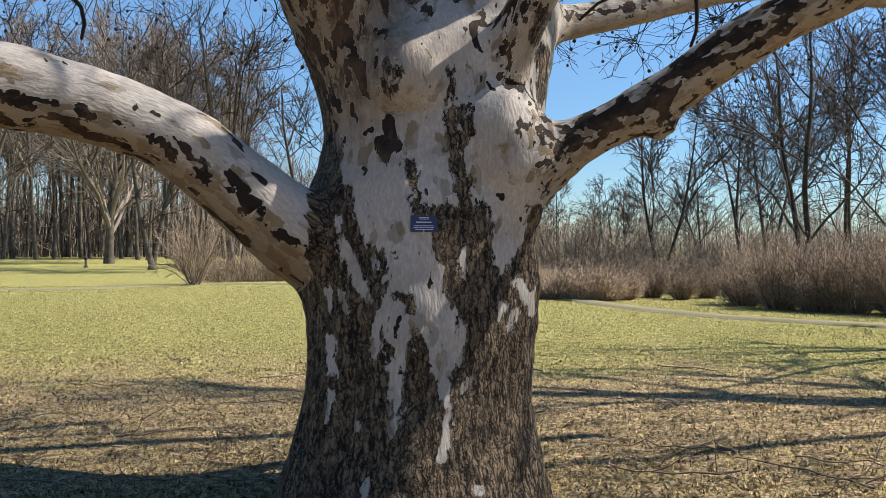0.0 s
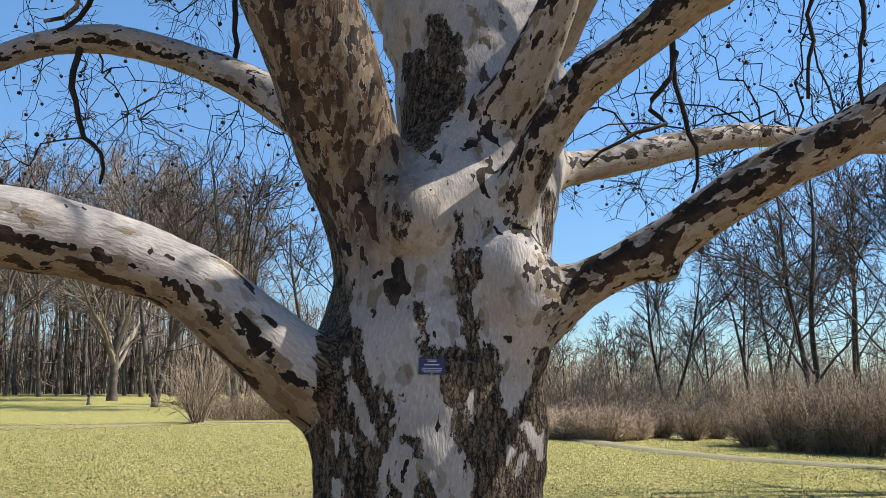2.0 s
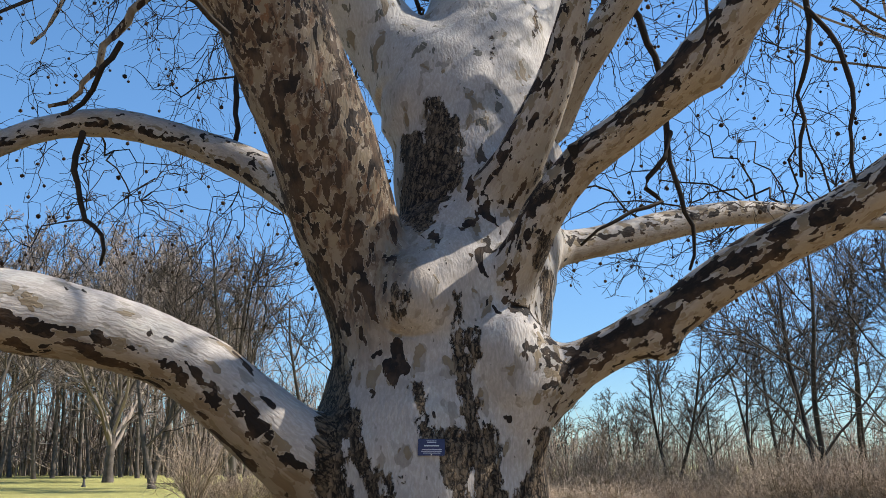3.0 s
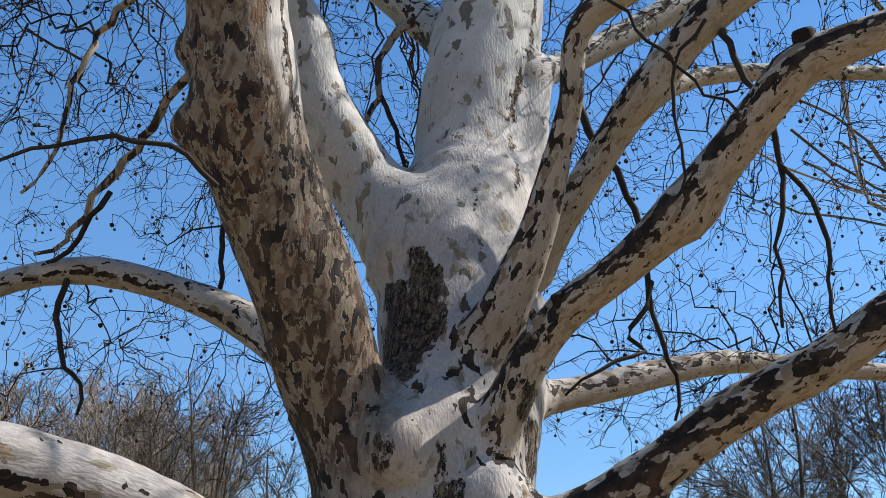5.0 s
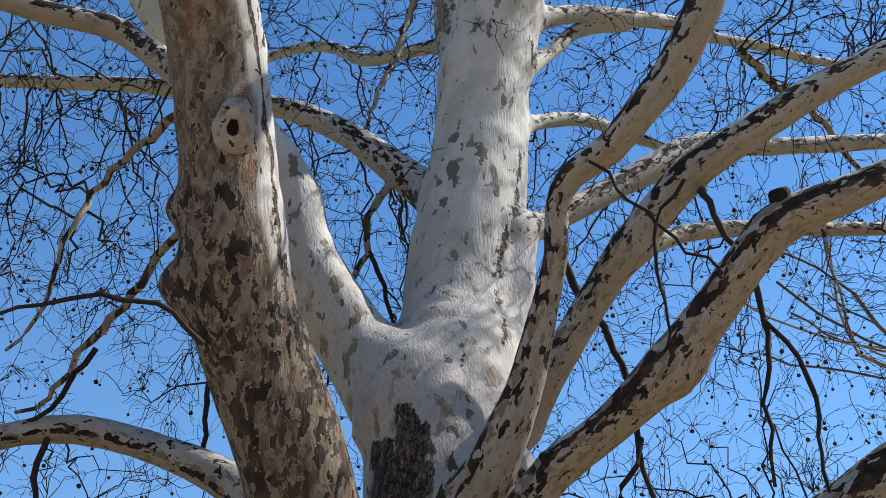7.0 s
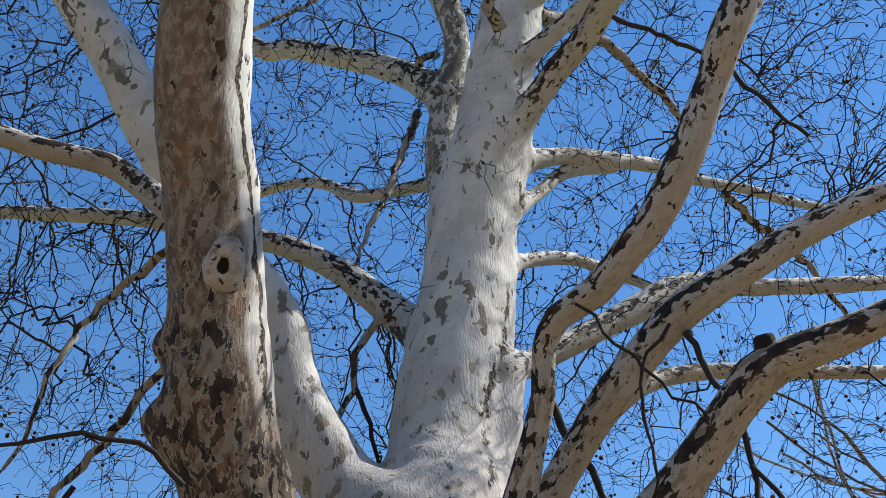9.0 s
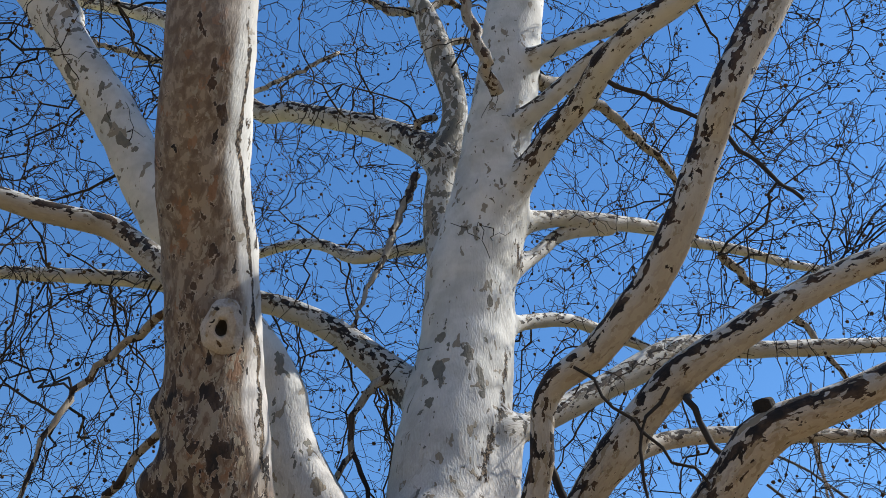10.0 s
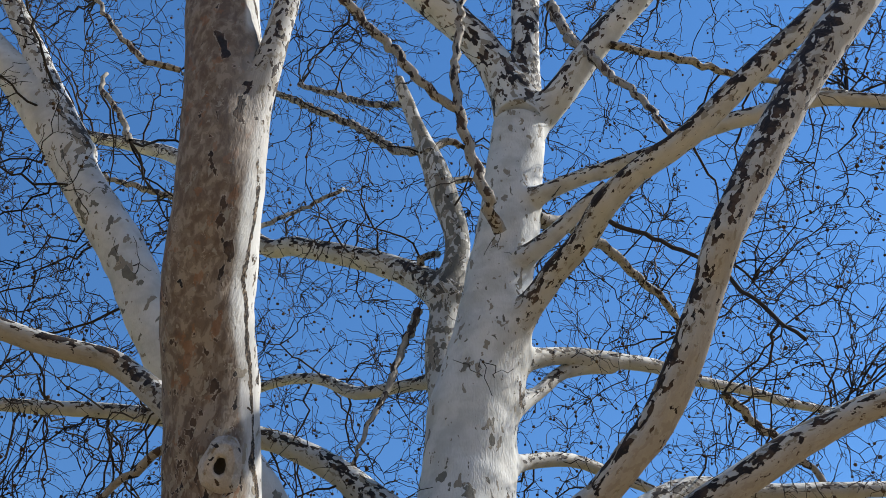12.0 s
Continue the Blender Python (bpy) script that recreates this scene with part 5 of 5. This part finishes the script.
# the wood goes on round the sides and back of the park
for i in range(40):
    deg = 62 + 236 * (i + rng.uniform(-.4, .4)) / 40
    plant(WOOD_KINDS[i % 3], "woodland_tree", at_angle(deg, rng.uniform(38, 60)), rng.uniform(0.8, 1.1), rng.uniform(0, 6.28),
          "tall slim leafless woodland tree with grey bark", "trees of the wood")
# big trees nearer the lawn
for deg, dist, sc, kind in ((-12.0, 62, 1.45, 0), (-8.0, 72, 1.3, 1), (-16.5, 66, 1.35, 1), (-25.5, 60, 1.2, 1)):
    plant(BROAD_KINDS[kind], "broad_bare_tree", at_angle(deg, dist), sc, rng.uniform(0, 6.28),
          "broad leafless tree with a dense twiggy crown", "large trees by the lawn")
plant(LOW_KIND, "vase_shaped_tree", at_angle(-18.7, 82), 1.0, 0.4, "large vase-shaped leafless tree with many rising limbs", "")
for deg, dist, sc, kind in ((20.4, 42, 1.05, 0), (24.6, 40, 0.95, 1), (16.9, 47, 0.72, 1), (28.0, 44, 1.0, 0), (22.4, 56, 1.05, 1), (18.3, 52, 0.8, 0)):
    plant(DARK_KINDS[kind], "bare_tree", at_angle(deg, dist), sc, rng.uniform(0, 6.28),
          "leafless dark-twigged tree rising behind the shrubs", "trees behind the shrubs")
for deg, dist, sc in ((12.4, 45, 0.95), (14.8, 52, 0.66), (6.5, 54, 0.62), (9.6, 56, 0.6), (10.9, 50, 0.55)):
    plant(STEM_KIND, "many_stemmed_tree", at_angle(deg, dist), sc, rng.uniform(0, 6.28),
          "slender leafless tree with several rising stems", "trees behind the shrubs")


def far_woods():
    r = np.random.default_rng(8)
    t = Tubes()
    for k in range(5600):
        deg = (r.uniform(-38, -3) if k % 3 else r.uniform(-4, 40)) if k < 4000 else r.uniform(42, 318)
        left = deg < -3.5 or deg > 40
        d = r.uniform(112, 190) if left else r.uniform(130, 220)
        x, y = at_angle(deg, d)
        h = 3 + (20 if deg < -11 or deg > 40 else 11) * r.random() ** 1.6 if left else r.uniform(3, 9.5)
        p = wander(r, (x, y, 0.2), (r.normal(0, .05), r.normal(0, .05), 1), h, 4, 0.06)
        t.add(p, np.linspace(0.10, 0.03, 5), 3, False)
        for _ in range(4):
            i = r.integers(1, 5)
            q = wander(r, p[i], (r.normal(0, 1), r.normal(0, 1), 0.8), r.uniform(1.5, 4), 2, 0.2)
            t.add(q, (0.06, 0.045, 0.02), 3, False)
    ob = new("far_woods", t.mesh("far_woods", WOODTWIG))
    tagged(ob, "distant belt of grey leafless woods behind the park", "woods", kind="stuff")


far_woods()
# neighbours beside the lawn, out of sight, whose branches shade the grass
SPARSE_KIND = bare_tree_meshes(77, 12, 6.0, 0.19, 0.3, 9, 0.5, fine=0.012, deep=1)
for deg, dist, sc, turn in ((45, 15.0, 1.0, 0.5), (37.5, 19.5, 1.1, 2.2)):
    plant(SPARSE_KIND, "bare_tree", at_angle(deg, dist), sc, turn,
          "leafless tree standing at the side of the lawn", "trees at the side of the lawn")
SLIM_KIND = bare_tree_meshes(78, 21, 3.6, 0.22, 0.35, 12, 0.9, fine=0.016, deep=1)
plant(SLIM_KIND, "bare_tree", (14.2, 10.8), 1.3, 0.8, "leafless tree standing at the side of the lawn", "trees at the side of the lawn")


def shrub_mesh(seed, radius, height, stems, mat, base=0.35, spread=0.9, sprigs=11, tangle=0.8, thick=0.014, coarse=1.0):
    """Stems that rise from a narrow foot, fork and arch out into an uneven dome of fine twigs."""
    r = np.random.default_rng(seed)
    t, main = Tubes(), Tubes()
    lobes = r.uniform(0.62, 1.1, 9)
    for _ in range(stems):
        a, d = r.uniform(0, 2 * math.pi), base * math.sqrt(r.random())
        s = (d * math.cos(a), d * math.sin(a), -0.05)
        a += r.normal(0, 0.4)
        out = spread * math.sqrt(r.random())
        reach = height * (1 - 0.30 * (out / spread) ** 2) * r.uniform(0.6, 1.0) * lobes[int(a * 9 / 6.2832) % 9]
        p = wander(r, s, (math.cos(a) * out, math.sin(a) * out, 1), reach, 7, 0.13, 0.02)
        p[:, :2] *= radius / (0.62 * height * spread + base)
        main.add(p, np.linspace(thick, thick * 0.35, 8), 3, False)
        for _ in range(sprigs):
            i = r.integers(2, 8)
            w = p[i] - p[i - 1]
            q = wander(r, p[i], w / np.linalg.norm(w) + r.normal(0, tangle, 3), height * r.uniform(0.07, 0.2), 3, 0.35, 0.08)
            t.add(q, np.linspace(0.0065, 0.003, 4) * coarse, 3, False)
            o = wander(r, q[2], q[2] - q[1] + r.normal(0, 0.06, 3), height * r.uniform(0.04, 0.1), 2, 0.4, 0.05)
            t.add(o, np.array((0.0045, 0.004, 0.003)) * coarse, 3, False)
    return main.mesh("stem_clump", mat), t.mesh("twig_clump", mat)


def shrub(me, at, scale, turn, label, group):
    x, y = at
    ob = empty("shrub", (x, y, float(ground_z(x, y))), label, "shrub", group)
    part("stem_clump", me[0], ob)
    part("twig_clump", me[1], ob)
    ob.scale = scale
    ob.rotation_euler = (0, 0, turn)


BIG = [shrub_mesh(80 + i, 1.6, 2.55, 170, SHRUB, 0.5, 1.0, 12, 0.7, 0.018) for i in range(2)]
PALE = shrub_mesh(90, 1.5, 1.35, 330, SHRUB_PALE, 0.7, 1.3)
LOOSE = shrub_mesh(95, 2.3, 4.6, 46, SHRUB, 0.28, 0.95, 14, 0.45, 0.026, 1.5)
HEDGE = shrub_mesh(96, 1.9, 2.0, 150, SHRUB, 1.2, 0.6, 9)
MOUND = shrub_mesh(97, 3.0, 4.6, 60, SHRUB, 0.7, 1.0, 12, 0.6, 0.034, 1.6)
for i, (deg, dist, sc) in enumerate(((17.0, 29.5, 0.85), (18.9, 28, 0.92), (20.8, 27.4, 0.98), (22.6, 27, 0.95), (25.0, 26.5, 1.02), (18.4, 31, 0.95), (20.4, 30.5, 1.0), (22.4, 30, 1.02), (24.6, 29.5, 1.05), (27.5, 27, 1.05))):
    shrub(BIG[i % 2], at_angle(deg, dist), (sc, sc, sc), i * 1.3, "dense leafless reddish-brown shrub at the lawn's edge", "row of brown shrubs")
for i, (deg, dist, sc) in enumerate(((6.6, 31, 1.0), (8.6, 30.5, 1.05), (10.0, 31.5, 0.85), (5.0, 34, 1.0))):
    shrub(PALE, at_angle(deg, dist), (sc * 1.1, sc * 1.1, sc), i * 2.1, "low mounded straw-coloured leafless shrub", "pale shrubs by the path")
for i, (deg, dist, sc) in enumerate(((12.0, 33, 0.62), (13.6, 32, 0.55), (15.0, 33.5, 0.6), (11.0, 36, 0.75), (14.0, 37, 0.8), (8.5, 40, 0.85), (5.5, 42, 0.9))):
    shrub(BIG[i % 2], at_angle(deg, dist), (sc, sc, sc), i * 1.7, "dark tangled leafless shrub", "brambles behind the path")
shrub(LOOSE, at_angle(-14.1, 42), (1.0, 1.0, 1.0), 0.3, "tall loose leafless shrub with arching stems", "shrubs on the far lawn")
for i, (deg, dist, sc) in enumerate(((-11.8, 46, 0.85), (-10.3, 47, 0.75), (-9.0, 47, 0.8), (-12.8, 48, 0.8))):
    shrub(HEDGE, at_angle(deg, dist), (sc * 1.2, sc * 1.2, sc * 1.1), i * 1.9, "leafless brown shrub on the far lawn", "shrubs on the far lawn")


for i in range(13):
    shrub(HEDGE, at_angle(8.5 + 1.65 * i, 41 + 5 * (i % 3)), (1.15, 1.0, 1.0 + 0.12 * (i % 4)), i * 1.1, "low tangled leafless bramble", "brambles behind the path")
for i, (deg, dist, sc) in enumerate(((6.2, 44, 1.0), (9.2, 47, 0.95), (11.4, 45, 0.75), (14.8, 47, 0.7), (17.6, 44, 0.75), (21.5, 45, 0.8), (25.5, 43, 0.8), (7.6, 42, 0.8))):
    shrub(MOUND, at_angle(deg, dist), (sc, sc, sc), i * 2.3, "tall dark fine-twigged leafless shrub", "tall shrubs behind the path")


# ---- small things ----
def skin_front(x, z, reach=0.05):
    """The y of the tree's front surface at x, z."""
    m = (np.abs(SKIN[:, 0] - x) < reach) & (np.abs(SKIN[:, 2] - z) < reach) & (SKIN[:, 1] < 6.2)
    return float(SKIN[m, 1].min()) if m.any() else 5.5


def box_mesh(name, size, mat, bevel=0.0):
    bm = bmesh.new()
    bmesh.ops.create_cube(bm, size=1)
    bmesh.ops.scale(bm, vec=size, verts=bm.verts)
    if bevel:
        bmesh.ops.bevel(bm, geom=bm.edges[:], offset=bevel, segments=2, affect="EDGES")
    return from_bm(name, bm, mat)


def build_sign():
    x, z = -0.108, 1.69
    y = skin_front(x, z) - 0.006
    sign = empty("tree_label", (x, y, z), "small dark blue plaque with white print on the trunk", "sign")
    sign.rotation_euler = (radians(-3), 0, radians(3))
    plate = part("plate", box_mesh("plate", (0.148, 0.006, 0.092), PLAQUE, 0.002), sign)
    for row, (w, h, dz) in enumerate(((0.055, 0.004, 0.034), (0.05, 0.004, 0.026), (0.085, 0.007, 0.008), (0.11, 0.004, -0.012), (0.115, 0.004, -0.022), (0.095, 0.004, -0.032))):
        bar = part("print_line", box_mesh("print_line", (w, 0.001, h), WHITE), plate, "white line of print")
        bar.location = (0.002 * (row % 2), -0.0036, dz)
    for sx in (0, ):
        bm = bmesh.new()
        bmesh.ops.create_uvsphere(bm, u_segments=10, v_segments=6, radius=0.004)
        s = part("screw", from_bm("screw", bm, STEEL), plate, "zinc screw head")
        s.location = (sx, -0.003, -0.041)


build_sign()


def build_post():
    x, y = at_angle(-19.9, 70)
    z = float(ground_z(x, y))
    post = empty("marker_post", (x, y, z), "short dark iron post standing in the far lawn", "post")
    t = Tubes()
    t.add([(0, 0, -0.1), (0, 0, 0.1), (0, 0, 0.12), (0, 0, 0.6)], (0.16, 0.15, 0.09, 0.08), 12)
    part("shaft", t.mesh("shaft", DARKMETAL), post)
    bm = bmesh.new()
    bmesh.ops.create_uvsphere(bm, u_segments=12, v_segments=8, radius=0.13)
    cap = part("cap", from_bm("cap", bm, DARKMETAL), post)
    cap.location = (0, 0, 0.62)


build_post()


def fallen_twigs():
    r = np.random.default_rng(21)
    for i in range(46):
        y = r.uniform(5.6, 14)
        x = r.uniform(-0.52, 0.52) * y
        if abs(x + 0.2) < 1.2 and y < 7.6:
            x += 1.8 if x > -0.2 else -1.8
        t = Tubes()
        a = r.uniform(0, 6.28)
        ln = r.uniform(0.4, 1.5)
        p = wander(r, (0, 0, 0.012), (math.cos(a), math.sin(a), 0.0), ln, 9, 0.22)
        p[:, 2] = 0.012 + np.abs(r.normal(0, 0.02, len(p)))
        rad = r.uniform(0.004, 0.009)
        t.add(p, np.linspace(rad, rad * 0.4, len(p)), 5)
        for _ in range(r.integers(1, 5)):
            k = r.integers(1, 9)
            q = wander(r, p[k], (*(r.normal(0, 1, 2)), 0.25), ln * r.uniform(0.15, 0.4), 4, 0.3)
            q[:, 2] = np.maximum(q[:, 2], 0.008)
            t.add(q, np.linspace(rad * 0.6, rad * 0.25, 5), 4)
        ob = new("fallen_twig", t.mesh("fallen_twig", DRYWOOD))
        ob.location = (x, y, float(ground_z(x, y)))
        tagged(ob, "crooked fallen twig lying in the dry grass", "twig", "fallen twigs")


fallen_twigs()


def scatter(name, count, seed, make, mat, label, category, near=4.6, far=40.0):
    r = np.random.default_rng(seed)
    y = near + (far - near) * r.random(count) ** 2.2
    x = r.uniform(-0.56, 0.56, count) * (y + 1.0)
    keep = np.hypot(x + 0.19, y - 6.2) > 0.8
    x, y = x[keep], y[keep]
    v, f = make(r, x, y, ground_z(x, y))
    me = mesh_from(name, v, f, mat)
    me.normals_split_custom_set_from_vertices([(0.0, 0.0, 1.0)] * len(v))
    tagged(new(name, me), label, category, kind="stuff")


def blades(r, x, y, z):
    n = len(x)
    a, h = r.uniform(0, 6.28, n), r.uniform(0.012, 0.036, n)
    w = r.uniform(0.002, 0.0055, n) * (0.7 + y / 14)
    lx, ly = r.normal(0, 0.03, n), r.normal(0, 0.03, n)
    v = np.empty((n, 3, 3))
    v[:, 0] = np.stack([x - w * np.cos(a), y - w * np.sin(a), z - 0.004], 1)
    v[:, 1] = np.stack([x + w * np.cos(a), y + w * np.sin(a), z - 0.004], 1)
    v[:, 2] = np.stack([x + lx, y + ly, z + h], 1)
    return v.reshape(-1, 3), np.arange(n * 3).reshape(-1, 3).tolist()


def flakes(r, x, y, z):
    n = len(x)
    a, s = r.uniform(0, 6.28, n), r.uniform(0.012, 0.04, n)
    ca, sa = np.cos(a) * s, np.sin(a) * s
    tilt = r.uniform(0, 0.012, (n, 4))
    v = np.empty((n, 4, 3))
    for k, (i, j) in enumerate(((1, 0), (0, 0.6), (-1, 0), (0, -0.6))):
        v[:, k] = np.stack([x + i * ca - j * sa, y + i * sa + j * ca, z + 0.003 + tilt[:, k]], 1)
    return v.reshape(-1, 3), np.arange(n * 4).reshape(-1, 4).tolist()


scatter("grass", 240000, 31, blades, GRASS, "short mixed green and straw-dry grass", "grass")
scatter("leaf_litter", 14000, 32, flakes, LITTER, "scattered dry bark flakes and leaf bits on the lawn", "leaf litter", far=16)
